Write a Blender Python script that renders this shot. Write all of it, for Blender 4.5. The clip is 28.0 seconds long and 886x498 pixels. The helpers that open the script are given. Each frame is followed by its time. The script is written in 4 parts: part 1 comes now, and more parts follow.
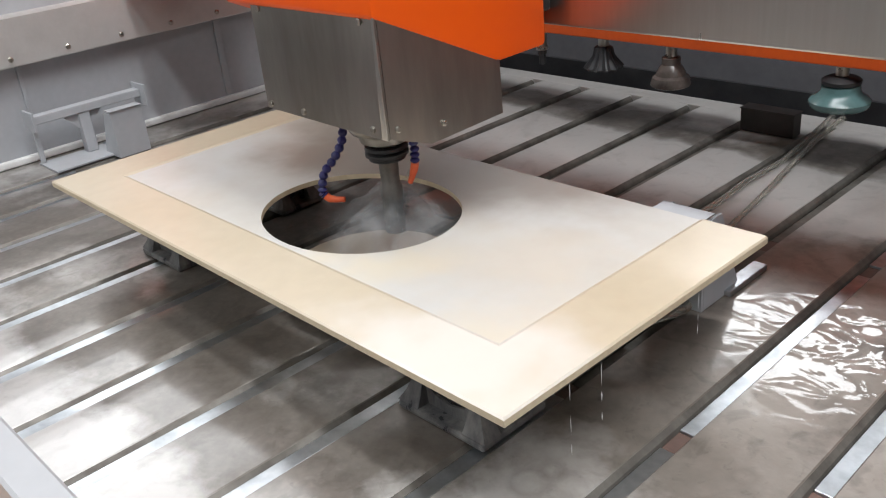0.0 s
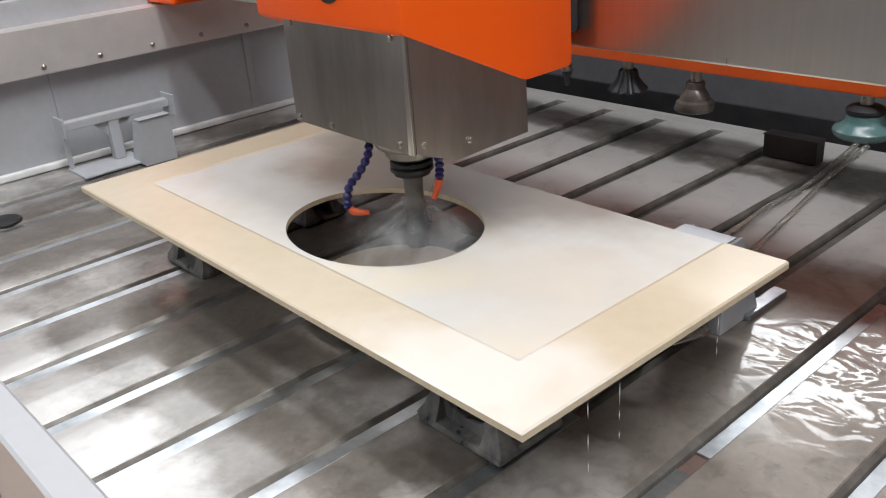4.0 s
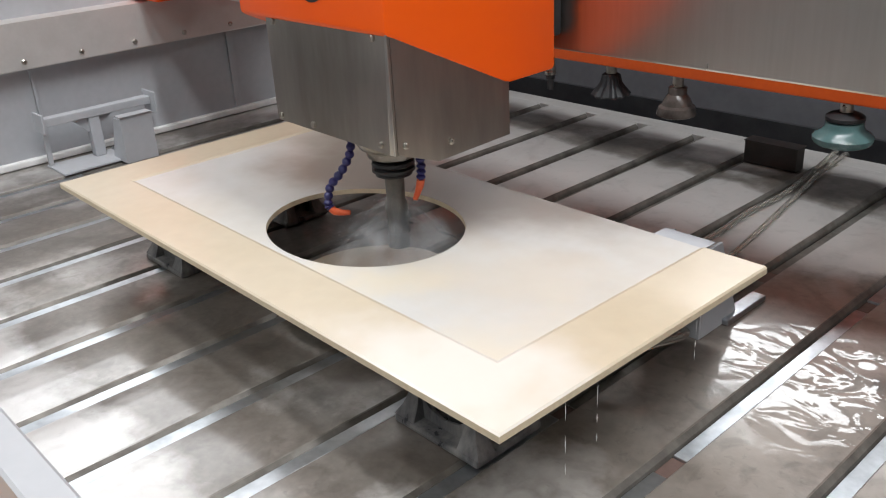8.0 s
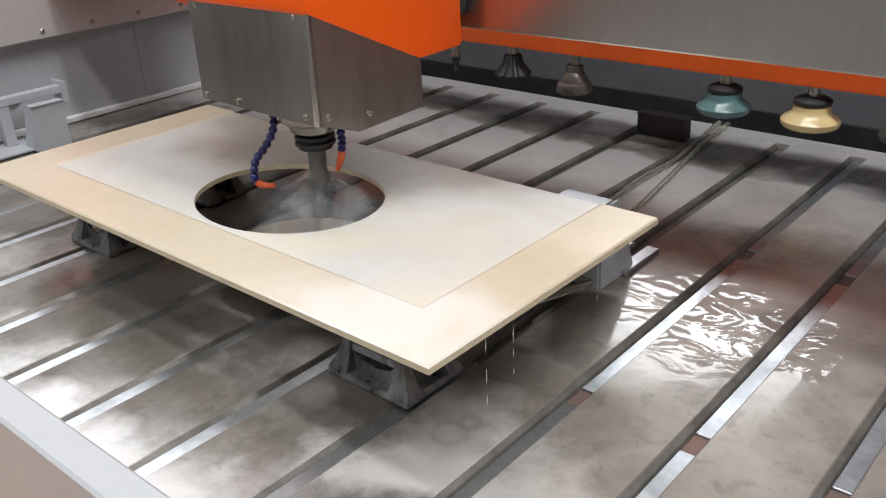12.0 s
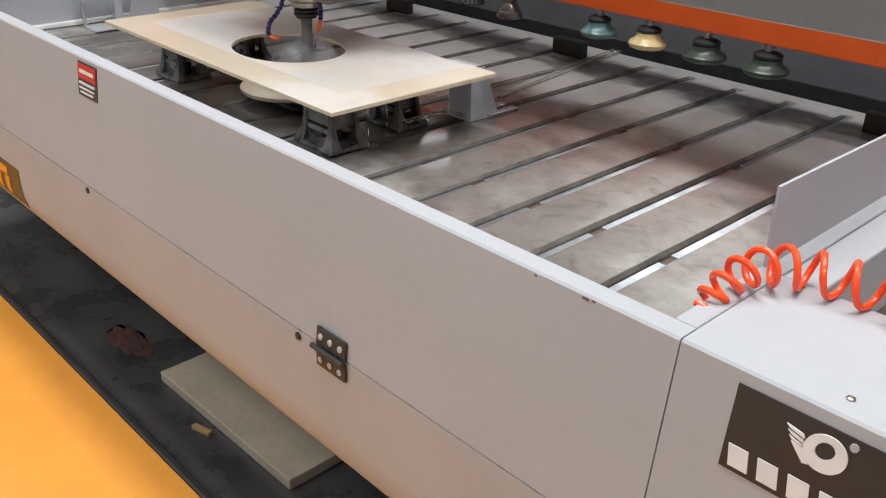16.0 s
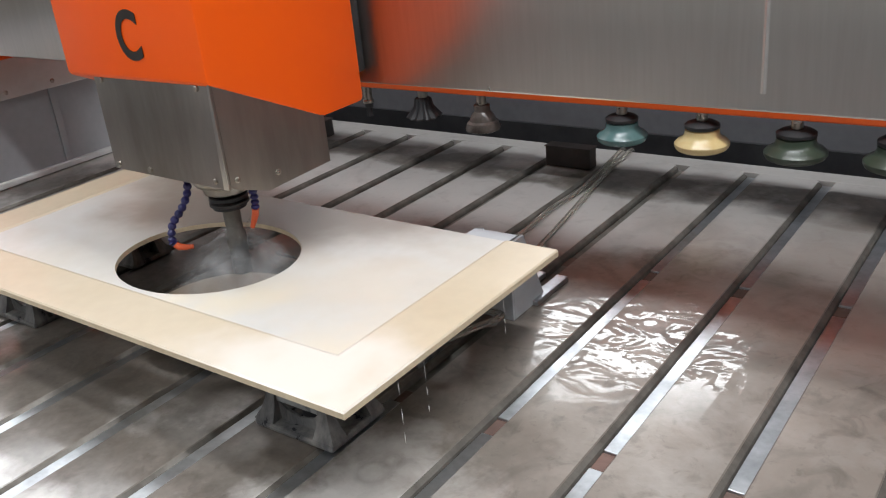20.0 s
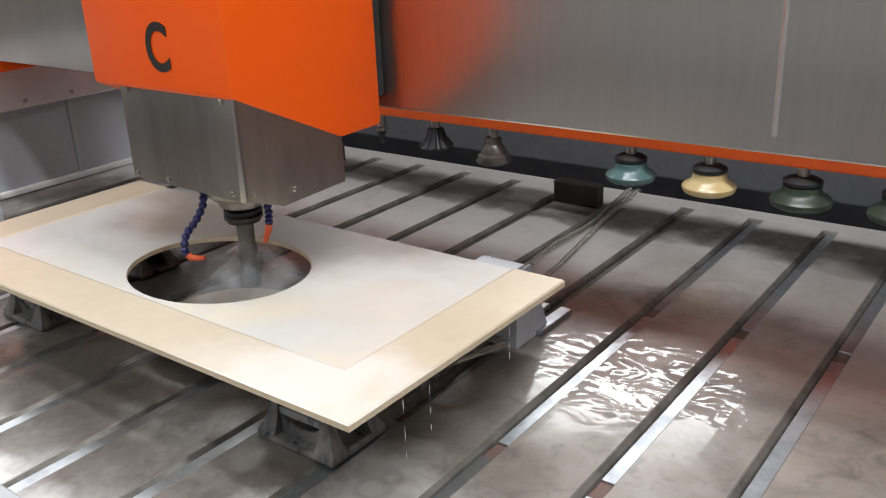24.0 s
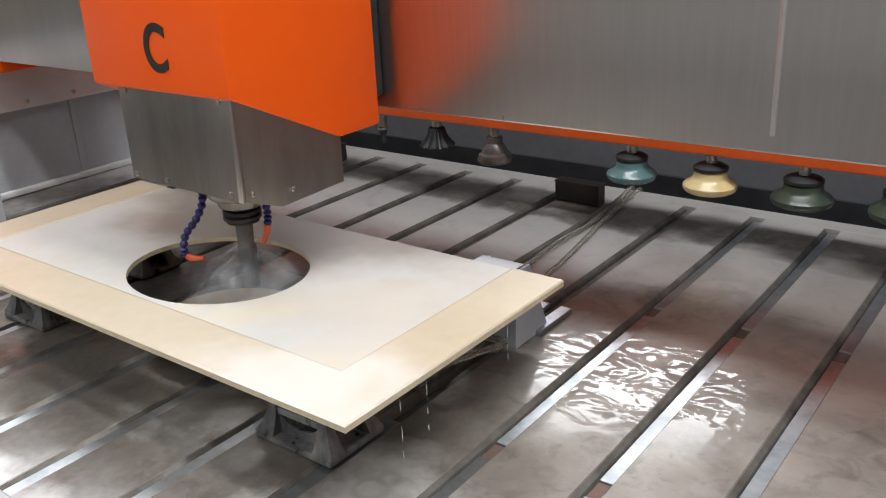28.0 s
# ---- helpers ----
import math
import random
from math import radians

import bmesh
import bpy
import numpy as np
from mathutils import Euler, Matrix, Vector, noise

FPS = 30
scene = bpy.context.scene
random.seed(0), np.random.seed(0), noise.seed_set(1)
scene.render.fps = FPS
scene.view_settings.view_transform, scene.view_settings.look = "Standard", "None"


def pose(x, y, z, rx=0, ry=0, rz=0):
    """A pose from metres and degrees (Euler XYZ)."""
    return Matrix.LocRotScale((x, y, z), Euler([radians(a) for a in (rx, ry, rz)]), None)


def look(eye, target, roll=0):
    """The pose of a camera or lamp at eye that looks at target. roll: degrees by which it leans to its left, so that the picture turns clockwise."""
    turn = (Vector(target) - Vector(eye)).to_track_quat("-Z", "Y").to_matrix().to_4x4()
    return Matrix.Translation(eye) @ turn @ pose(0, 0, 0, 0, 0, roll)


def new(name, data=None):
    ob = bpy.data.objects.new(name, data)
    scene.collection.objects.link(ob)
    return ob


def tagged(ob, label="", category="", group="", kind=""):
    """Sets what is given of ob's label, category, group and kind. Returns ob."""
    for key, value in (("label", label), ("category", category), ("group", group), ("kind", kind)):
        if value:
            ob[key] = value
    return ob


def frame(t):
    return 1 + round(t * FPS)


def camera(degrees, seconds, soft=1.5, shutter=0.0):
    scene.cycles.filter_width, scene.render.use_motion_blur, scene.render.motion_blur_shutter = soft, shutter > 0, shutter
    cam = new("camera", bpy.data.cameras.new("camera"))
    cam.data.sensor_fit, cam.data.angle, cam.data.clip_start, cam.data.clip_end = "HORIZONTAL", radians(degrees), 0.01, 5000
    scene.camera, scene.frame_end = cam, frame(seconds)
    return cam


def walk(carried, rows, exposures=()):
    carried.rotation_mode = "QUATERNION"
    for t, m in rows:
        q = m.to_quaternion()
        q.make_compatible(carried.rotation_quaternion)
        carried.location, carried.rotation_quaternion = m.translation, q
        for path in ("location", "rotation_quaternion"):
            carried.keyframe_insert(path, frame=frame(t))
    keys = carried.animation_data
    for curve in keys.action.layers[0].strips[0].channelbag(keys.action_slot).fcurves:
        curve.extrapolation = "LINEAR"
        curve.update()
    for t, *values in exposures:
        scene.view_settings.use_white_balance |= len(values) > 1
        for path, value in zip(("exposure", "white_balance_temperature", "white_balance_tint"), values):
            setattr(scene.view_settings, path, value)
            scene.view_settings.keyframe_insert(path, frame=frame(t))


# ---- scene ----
cam = camera(52.8, 28.0, 1.15)
PATH = [
    (0, (0.532, -0.534, 0.731), (-0.815, 0.667, -0.131), -5.8),
    (0.5, (0.53, -0.533, 0.731), (-0.821, 0.666, -0.126), -5.5),
    (1, (0.532, -0.538, 0.735), (-0.824, 0.661, -0.116), -5.3),
    (1.5, (0.534, -0.537, 0.735), (-0.826, 0.664, -0.107), -5.1),
    (2, (0.53, -0.539, 0.733), (-0.838, 0.658, -0.102), -5.0),
    (2.5, (0.532, -0.54, 0.734), (-0.839, 0.654, -0.098), -4.9),
    (3, (0.532, -0.543, 0.734), (-0.839, 0.654, -0.095), -4.7),
    (3.5, (0.535, -0.546, 0.734), (-0.842, 0.648, -0.09), -4.6),
    (4, (0.537, -0.549, 0.734), (-0.846, 0.638, -0.089), -4.5),
    (4.5, (0.536, -0.554, 0.735), (-0.851, 0.626, -0.09), -4.5),
    (6.5, (0.53, -0.558, 0.733), (-0.858, 0.624, -0.089), -3.4),
    (7, (0.533, -0.55, 0.728), (-0.838, 0.651, -0.096), -3.3),
    (7.5, (0.535, -0.545, 0.729), (-0.822, 0.672, -0.094), -3.3),
    (8, (0.539, -0.546, 0.731), (-0.82, 0.671, -0.089), -3.3),
    (8.5, (0.539, -0.547, 0.73), (-0.822, 0.669, -0.086), -3.2),
    (9, (0.537, -0.548, 0.73), (-0.823, 0.67, -0.087), -3.0),
    (9.5, (0.535, -0.546, 0.728), (-0.819, 0.675, -0.094), -3.0),
    (10, (0.534, -0.545, 0.726), (-0.818, 0.679, -0.096), -2.9),
    (10.5, (0.531, -0.549, 0.725), (-0.815, 0.683, -0.093), -2.6),
    (11, (0.533, -0.557, 0.729), (-0.808, 0.683, -0.087), -2.4),
    (11.5, (0.547, -0.577, 0.729), (-0.778, 0.679, -0.089), -2.4),
    (12, (0.607, -0.644, 0.735), (-0.6, 0.708, -0.111), -2.9),
    (12.5, (0.738, -0.724, 0.735), (-0.388, 0.665, -0.161), -1.7),
    (14.5, (1.317, -1.047, 0.809), (0.138, 0.283, -0.108), -0.8),
    (15, (1.495, -1.095, 0.779), (0.274, 0.223, -0.099), -2.9),
    (15.5, (1.572, -1.161, 0.781), (0.355, 0.153, -0.109), -2.1),
    (16, (1.591, -1.168, 0.806), (0.302, 0.073, -0.087), 1.4),
    (16.5, (1.58, -1.093, 0.807), (0.163, 0.034, -0.042), 1.3),
    (17, (1.57, -1.016, 0.793), (0.106, 0.068, -0.033), -0.3),
    (17.5, (1.504, -0.981, 0.786), (0.049, 0.119, -0.035), -1.7),
    (18, (1.314, -0.935, 0.794), (-0.096, 0.231, -0.013), -2.7),
    (18.5, (1.099, -0.815, 0.777), (-0.277, 0.408, -0.004), -4.3),
    (19, (0.88, -0.689, 0.765), (-0.434, 0.621, 0.019), -5.1),
    (19.5, (0.73, -0.675, 0.774), (-0.463, 0.733, 0.002), -5.6),
    (20, (0.686, -0.655, 0.781), (-0.436, 0.799, -0.011), -5.8),
    (20.5, (0.696, -0.638, 0.772), (-0.347, 0.874, -0.02), -4.8),
    (21, (0.694, -0.654, 0.774), (-0.326, 0.878, -0.007), -3.3),
    (21.5, (0.687, -0.677, 0.777), (-0.386, 0.833, 0.021), -2.5),
    (22, (0.685, -0.679, 0.772), (-0.419, 0.811, 0.023), -2.3),
    (22.5, (0.691, -0.686, 0.77), (-0.428, 0.794, 0.022), -2.3),
    (24.5, (0.687, -0.689, 0.772), (-0.449, 0.795, 0.06), -2.6),
    (25, (0.689, -0.686, 0.767), (-0.449, 0.796, 0.052), -2.7),
    (25.5, (0.693, -0.68, 0.767), (-0.443, 0.798, 0.042), -2.9),
    (26, (0.691, -0.682, 0.77), (-0.445, 0.793, 0.04), -2.8),
    (26.5, (0.694, -0.679, 0.769), (-0.44, 0.8, 0.044), -2.5),
    (27, (0.693, -0.678, 0.768), (-0.442, 0.802, 0.047), -2.5),
    (27.5, (0.689, -0.679, 0.772), (-0.445, 0.801, 0.048), -2.5),
    (28, (0.696, -0.68, 0.774), (-0.447, 0.795, 0.053), -2.8),
]
EXPO = [(0, 0, 6500, 10), (11.5, 0, 6500, 10), (14.5, 0.0, 6520, 10), (18, 0.0, 6520, 10), (20, 0.03, 6480, 10), (28, 0.04, 6500, 10)]
walk(cam, [(t, look(eye, target, roll)) for t, eye, target, roll in PATH], EXPO)

# ---------------------------------------------------------------- light
scene.view_settings.exposure = -0.02
world = bpy.data.worlds.new("hall_air")
scene.world = world
world.use_nodes = True
world.node_tree.nodes["Background"].inputs[0].default_value = (0.80, 0.88, 1.0, 1)
world.node_tree.nodes["Background"].inputs[1].default_value = 0.014


def area(name, at, to, sx, sy, watts, colour=(1, 1, 1)):
    d = bpy.data.lights.new(name, "AREA")
    d.shape, d.size, d.size_y, d.energy, d.color = "RECTANGLE", sx, sy, watts, colour
    ob = new(name, d)
    ob.matrix_world = look(at, to)
    return ob


ROOF = 4.45
DAY = (0.93, 0.96, 0.985)
# roof lights of the hall: x, y, length, width, watts
# first four follow shadows and reflections; last five, unseen, are added as fill
ROOF_LIGHTS = [(1.30, -0.95, 2.4, 0.40, 92), (0.60, 0.22, 4.0, 0.40, 160), (-2.85, 6.9, 2.1, 1.4, 135), (-6.4, 1.75, 3.6, 1.8, 135), (-5.4, -4.3, 0.6, 3.0, 145), (-1.22, -4.3, 0.6, 3.0, 155), (3.4, -4.3, 0.6, 3.0, 95), (5.6, 0.9, 1.6, 4.0, 120), (-9.5, 9.9, 1.6, 2.4, 80)]
for lx, ly, sx, sy, watts in ROOF_LIGHTS:
    area("roof_lamp", (lx, ly, ROOF - 0.22), (lx, ly + 0.0001, 0), sx, sy, watts, DAY)

# ---------------------------------------------------------------- materials


def mat(name, base, alt=None, rough=0.5, rough2=None, metal=0.0, scale=6.0, fine=60.0, bump=0.05, stretch=(1, 1, 1), mix=0.5, coat=0.0, spec=0.5, fine_mix=0.25, soft=0.15):
    """Two-scale noise on colour, roughness and relief, laid in world space."""
    m = bpy.data.materials.new(name)
    m.use_nodes = True
    nt = m.node_tree
    n, l = nt.nodes, nt.links
    p = n["Principled BSDF"]
    geo = n.new("ShaderNodeNewGeometry")
    mp = n.new("ShaderNodeMapping")
    mp.inputs["Scale"].default_value = stretch
    l.new(geo.outputs["Position"], mp.inputs["Vector"])
    big = n.new("ShaderNodeTexNoise")
    big.inputs["Scale"].default_value, big.inputs["Detail"].default_value, big.inputs["Roughness"].default_value = scale, 5, 0.6
    sm = n.new("ShaderNodeTexNoise")
    sm.inputs["Scale"].default_value, sm.inputs["Detail"].default_value = fine, 4
    for t in (big, sm):
        l.new(mp.outputs[0], t.inputs["Vector"])
    ramp = n.new("ShaderNodeMapRange")
    ramp.inputs["From Min"].default_value, ramp.inputs["From Max"].default_value = 0.5 - soft, 0.5 + soft
    ramp.inputs["To Min"].default_value, ramp.inputs["To Max"].default_value = 0.0, mix * 2
    l.new(big.outputs["Fac"], ramp.inputs["Value"])
    alt = alt or tuple(c * 0.82 for c in base)
    c1 = n.new("ShaderNodeMix")
    c1.data_type = "RGBA"
    c1.inputs[6].default_value, c1.inputs[7].default_value = (*base, 1), (*alt, 1)
    l.new(ramp.outputs[0], c1.inputs[0])
    c2 = n.new("ShaderNodeMix")
    c2.data_type, c2.blend_type = "RGBA", "OVERLAY"
    c2.inputs[0].default_value = fine_mix
    l.new(c1.outputs[2], c2.inputs[6])
    gray = n.new("ShaderNodeRGBToBW")
    l.new(sm.outputs["Color"], gray.inputs[0])
    l.new(gray.outputs[0], c2.inputs[7])
    l.new(c2.outputs[2], p.inputs["Base Color"])
    rr = n.new("ShaderNodeMapRange")
    rr.inputs["From Min"].default_value, rr.inputs["From Max"].default_value = 0.3, 0.7
    rr.inputs["To Min"].default_value, rr.inputs["To Max"].default_value = rough, rough2 if rough2 is not None else min(1, rough * 1.3)
    l.new(big.outputs["Fac"], rr.inputs["Value"])
    l.new(rr.outputs[0], p.inputs["Roughness"])
    if bump:
        b = n.new("ShaderNodeBump")
        b.inputs["Strength"].default_value, b.inputs["Distance"].default_value = bump, 0.004
        l.new(sm.outputs["Fac"], b.inputs["Height"])
        l.new(b.outputs[0], p.inputs["Normal"])
        l.new(b.outputs[0], p.inputs["Coat Normal"])
    p.inputs["Metallic"].default_value = metal
    p.inputs["Coat Weight"].default_value = coat
    p.inputs["Coat Roughness"].default_value = 0.20
    p.inputs["Specular IOR Level"].default_value = spec
    return m


def wet_plate(name):
    """Worn steel plate: brown stains, chalky slurry, rear light and shade painted in, films of water round the work."""
    m = mat(name, (0.222, 0.201, 0.180), (0.132, 0.116, 0.100), rough=0.32, rough2=0.52, metal=0.35, scale=5.0, fine=70, bump=0.10, mix=0.55, fine_mix=0.42)
    n, l = m.node_tree.nodes, m.node_tree.links
    p = n["Principled BSDF"]
    geo = n.new("ShaderNodeNewGeometry")
    wob = n.new("ShaderNodeTexNoise")
    wob.inputs["Scale"].default_value, wob.inputs["Detail"].default_value = 5, 5
    l.new(geo.outputs["Position"], wob.inputs["Vector"])

    def pool(centre, squash, inner, outer, wander):
        flat = n.new("ShaderNodeVectorMath")
        flat.operation = "SUBTRACT"
        l.new(geo.outputs["Position"], flat.inputs[0])
        flat.inputs[1].default_value = (*centre, 0)
        sq = n.new("ShaderNodeVectorMath")
        sq.operation = "MULTIPLY"
        sq.inputs[1].default_value = (*squash, 0)
        l.new(flat.outputs[0], sq.inputs[0])
        ln = n.new("ShaderNodeVectorMath")
        ln.operation = "LENGTH"
        l.new(sq.outputs[0], ln.inputs[0])
        ad = n.new("ShaderNodeMath")
        ad.operation = "MULTIPLY_ADD"
        ad.inputs[1].default_value = wander
        l.new(wob.outputs["Fac"], ad.inputs[0])
        l.new(ln.outputs["Value"], ad.inputs[2])
        mk = n.new("ShaderNodeMapRange")
        mk.interpolation_type = "SMOOTHSTEP"
        mk.inputs["From Min"].default_value, mk.inputs["From Max"].default_value = inner + wander / 2, outer + wander / 2
        mk.inputs["To Min"].default_value, mk.inputs["To Max"].default_value = 1.0, 0.0
        l.new(ad.outputs[0], mk.inputs["Value"])
        return mk.outputs[0]

    running = pool((0.16, 0.60), (0.90, 1.10), 0.10, 0.25, 0.5)
    calm = pool((-0.85, -0.20), (0.65, 1.5), 0.35, 0.75, 1.3)
    both = n.new("ShaderNodeMath")
    both.operation = "MAXIMUM"
    l.new(running, both.inputs[0])
    l.new(calm, both.inputs[1])
    # a thin film of water lies on all the plates, thicker in the pools
    film = n.new("ShaderNodeMapRange")
    film.inputs["To Min"].default_value, film.inputs["To Max"].default_value = 0.78, 1.0
    l.new(both.outputs[0], film.inputs["Value"])
    parched = n.new("ShaderNodeMapRange")
    parched.inputs["To Min"].default_value, parched.inputs["To Max"].default_value = 1.0, 0.15
    l.new(pool((0.62, 0.00), (0.80, 1.00), 0.34, 0.68, 0.4), parched.inputs["Value"])
    wet = n.new("ShaderNodeMath")
    wet.operation = "MULTIPLY"
    l.new(film.outputs[0], wet.inputs[0])
    l.new(parched.outputs[0], wet.inputs[1])
    l.new(wet.outputs[0], p.inputs["Coat Weight"])
    cr = n.new("ShaderNodeMapRange")
    cr.inputs["To Min"].default_value, cr.inputs["To Max"].default_value = 0.13, 0.03
    l.new(running, cr.inputs["Value"])
    l.new(cr.outputs[0], p.inputs["Coat Roughness"])
    p.inputs["Coat IOR"].default_value = 1.36
    rip = n.new("ShaderNodeTexNoise")
    rip.inputs["Scale"].default_value, rip.inputs["Detail"].default_value = 15, 1.5
    rip.inputs["Distortion"].default_value = 1.3
    rmap = n.new("ShaderNodeMapping")
    rmap.inputs["Rotation"].default_value = (0, 0, 0.75)
    rmap.inputs["Scale"].default_value = (0.80, 1.15, 1)
    l.new(geo.outputs["Position"], rmap.inputs["Vector"])
    l.new(rmap.outputs[0], rip.inputs["Vector"])
    rb = n.new("ShaderNodeBump")
    rb.inputs["Distance"].default_value = 0.0048
    l.new(running, rb.inputs["Strength"])
    l.new(rip.outputs["Fac"], rb.inputs["Height"])
    l.new(rb.outputs[0], p.inputs["Coat Normal"])
    # a chalky layer of dried slurry, which also carries the painted rear bands
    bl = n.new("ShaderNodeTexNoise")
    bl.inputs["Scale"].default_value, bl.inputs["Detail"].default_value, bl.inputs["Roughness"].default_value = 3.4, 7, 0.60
    paleness = n.new("ShaderNodeMapRange")
    paleness.inputs["From Min"].default_value, paleness.inputs["From Max"].default_value, paleness.inputs["To Max"].default_value = 0.50, 0.72, 0.85
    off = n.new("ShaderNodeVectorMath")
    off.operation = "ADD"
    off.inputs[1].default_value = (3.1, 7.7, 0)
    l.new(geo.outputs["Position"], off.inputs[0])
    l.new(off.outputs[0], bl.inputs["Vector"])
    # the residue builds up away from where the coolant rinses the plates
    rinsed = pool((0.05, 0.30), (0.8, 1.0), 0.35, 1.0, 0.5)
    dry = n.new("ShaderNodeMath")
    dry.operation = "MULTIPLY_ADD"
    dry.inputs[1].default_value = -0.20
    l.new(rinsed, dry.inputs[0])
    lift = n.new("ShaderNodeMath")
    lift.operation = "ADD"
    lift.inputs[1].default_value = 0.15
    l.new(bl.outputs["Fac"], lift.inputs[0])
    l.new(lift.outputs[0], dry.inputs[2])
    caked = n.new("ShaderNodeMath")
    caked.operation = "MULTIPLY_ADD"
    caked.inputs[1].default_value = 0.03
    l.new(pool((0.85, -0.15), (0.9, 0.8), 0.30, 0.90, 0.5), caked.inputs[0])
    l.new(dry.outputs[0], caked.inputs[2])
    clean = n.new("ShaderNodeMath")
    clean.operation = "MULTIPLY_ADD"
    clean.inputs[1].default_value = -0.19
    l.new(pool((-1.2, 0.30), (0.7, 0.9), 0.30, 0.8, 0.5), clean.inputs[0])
    # pale patches along the guard, slurry puddle round the pod
    # rear four: colour lightened for light on the plates, darkened for the rack's shadow
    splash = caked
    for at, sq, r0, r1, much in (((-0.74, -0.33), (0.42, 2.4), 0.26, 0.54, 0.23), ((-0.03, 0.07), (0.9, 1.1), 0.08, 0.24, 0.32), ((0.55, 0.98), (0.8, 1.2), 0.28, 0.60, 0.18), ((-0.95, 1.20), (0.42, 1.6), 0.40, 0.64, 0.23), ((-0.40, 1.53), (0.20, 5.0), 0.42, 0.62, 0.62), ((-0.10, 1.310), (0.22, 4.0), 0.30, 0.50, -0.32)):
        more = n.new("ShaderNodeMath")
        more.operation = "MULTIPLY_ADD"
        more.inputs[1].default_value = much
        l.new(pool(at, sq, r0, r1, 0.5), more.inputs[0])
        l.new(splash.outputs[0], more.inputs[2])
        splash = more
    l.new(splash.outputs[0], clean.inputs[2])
    l.new(clean.outputs[0], paleness.inputs["Value"])
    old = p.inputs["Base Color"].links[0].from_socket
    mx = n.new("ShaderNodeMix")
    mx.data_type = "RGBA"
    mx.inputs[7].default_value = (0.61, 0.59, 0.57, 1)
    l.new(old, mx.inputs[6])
    l.new(paleness.outputs[0], mx.inputs[0])
    # reddish rust wash
    rs = n.new("ShaderNodeTexNoise")
    rs.inputs["Scale"].default_value, rs.inputs["Detail"].default_value = 3.1, 5
    off2 = n.new("ShaderNodeVectorMath")
    off2.operation = "ADD"
    off2.inputs[1].default_value = (11.3, 2.9, 0)
    l.new(geo.outputs["Position"], off2.inputs[0])
    l.new(off2.outputs[0], rs.inputs["Vector"])
    rw = n.new("ShaderNodeMapRange")
    rw.inputs["From Min"].default_value, rw.inputs["From Max"].default_value, rw.inputs["To Max"].default_value = 0.46, 0.70, 0.50
    rw.inputs["To Min"].default_value = 0.16
    l.new(rs.outputs["Fac"], rw.inputs["Value"])
    band = n.new("ShaderNodeMapRange")
    band.inputs["To Min"].default_value, band.inputs["To Max"].default_value = 0.12, 1.0
    l.new(pool((0.50, 0.75), (0.75, 1.1), 0.30, 0.75, 0.5), band.inputs["Value"])
    rusty = n.new("ShaderNodeMath")
    rusty.operation = "MULTIPLY"
    l.new(rw.outputs[0], rusty.inputs[0])
    l.new(band.outputs[0], rusty.inputs[1])
    mx2 = n.new("ShaderNodeMix")
    mx2.data_type = "RGBA"
    mx2.inputs[7].default_value = (0.31, 0.215, 0.165, 1)
    l.new(mx.outputs[2], mx2.inputs[6])
    l.new(rusty.outputs[0], mx2.inputs[0])
    # brown sediment where the coolant runs
    silt = n.new("ShaderNodeMix")
    silt.data_type = "RGBA"
    silt.inputs[7].default_value = (0.265, 0.230, 0.200, 1)
    l.new(mx2.outputs[2], silt.inputs[6])
    much = n.new("ShaderNodeMath")
    much.operation = "MULTIPLY"
    much.inputs[1].default_value = 0.62
    l.new(pool((0.55, 0.55), (0.85, 0.75), 0.35, 0.75, 0.5), much.inputs[0])
    l.new(much.outputs[0], silt.inputs[0])
    # blotches and drip marks, three sizes, fainter where the pale layer covers them
    under = n.new("ShaderNodeMapRange")
    under.inputs["To Min"].default_value, under.inputs["To Max"].default_value = 1.0, 0.12
    l.new(paleness.outputs[0], under.inputs["Value"])
    last = silt
    for scale, lo, hi, depth, shift in ((8.5, 0.52, 0.70, 0.62, 5.2), (21.0, 0.55, 0.70, 0.55, 9.4), (55.0, 0.60, 0.74, 0.45, 2.1)):
        sp = n.new("ShaderNodeTexNoise")
        sp.inputs["Scale"].default_value, sp.inputs["Detail"].default_value, sp.inputs["Roughness"].default_value, sp.inputs["Distortion"].default_value = scale, 6, 0.55, 0.8
        o3 = n.new("ShaderNodeVectorMath")
        o3.operation = "ADD"
        o3.inputs[1].default_value = (shift, shift * 1.7, 0)
        l.new(geo.outputs["Position"], o3.inputs[0])
        l.new(o3.outputs[0], sp.inputs["Vector"])
        sm = n.new("ShaderNodeMapRange")
        sm.inputs["From Min"].default_value, sm.inputs["From Max"].default_value, sm.inputs["To Max"].default_value = lo, hi, depth
        l.new(sp.outputs["Fac"], sm.inputs["Value"])
        bare = n.new("ShaderNodeMath")
        bare.operation = "MULTIPLY"
        l.new(sm.outputs[0], bare.inputs[0])
        l.new(under.outputs[0], bare.inputs[1])
        mx3 = n.new("ShaderNodeMix")
        mx3.data_type = "RGBA"
        mx3.inputs[7].default_value = (0.10, 0.085, 0.072, 1)
        l.new(last.outputs[2], mx3.inputs[6])
        l.new(bare.outputs[0], mx3.inputs[0])
        last = mx3
    # dried rings left by drips
    for cx, cy, r in ((-0.475, -0.027, 0.024), (-0.623, -0.065, 0.020), (-0.055, 0.090, 0.022), (-0.046, 0.125, 0.012), (0.135, 0.258, 0.013), (0.122, 0.890, 0.012), (0.012, 0.318, 0.020), (0.545, 0.120, 0.022), (-0.930, -0.120, 0.018)):
        sub = n.new("ShaderNodeVectorMath")
        sub.operation = "DISTANCE"
        sub.inputs[1].default_value = (cx, cy, 0)
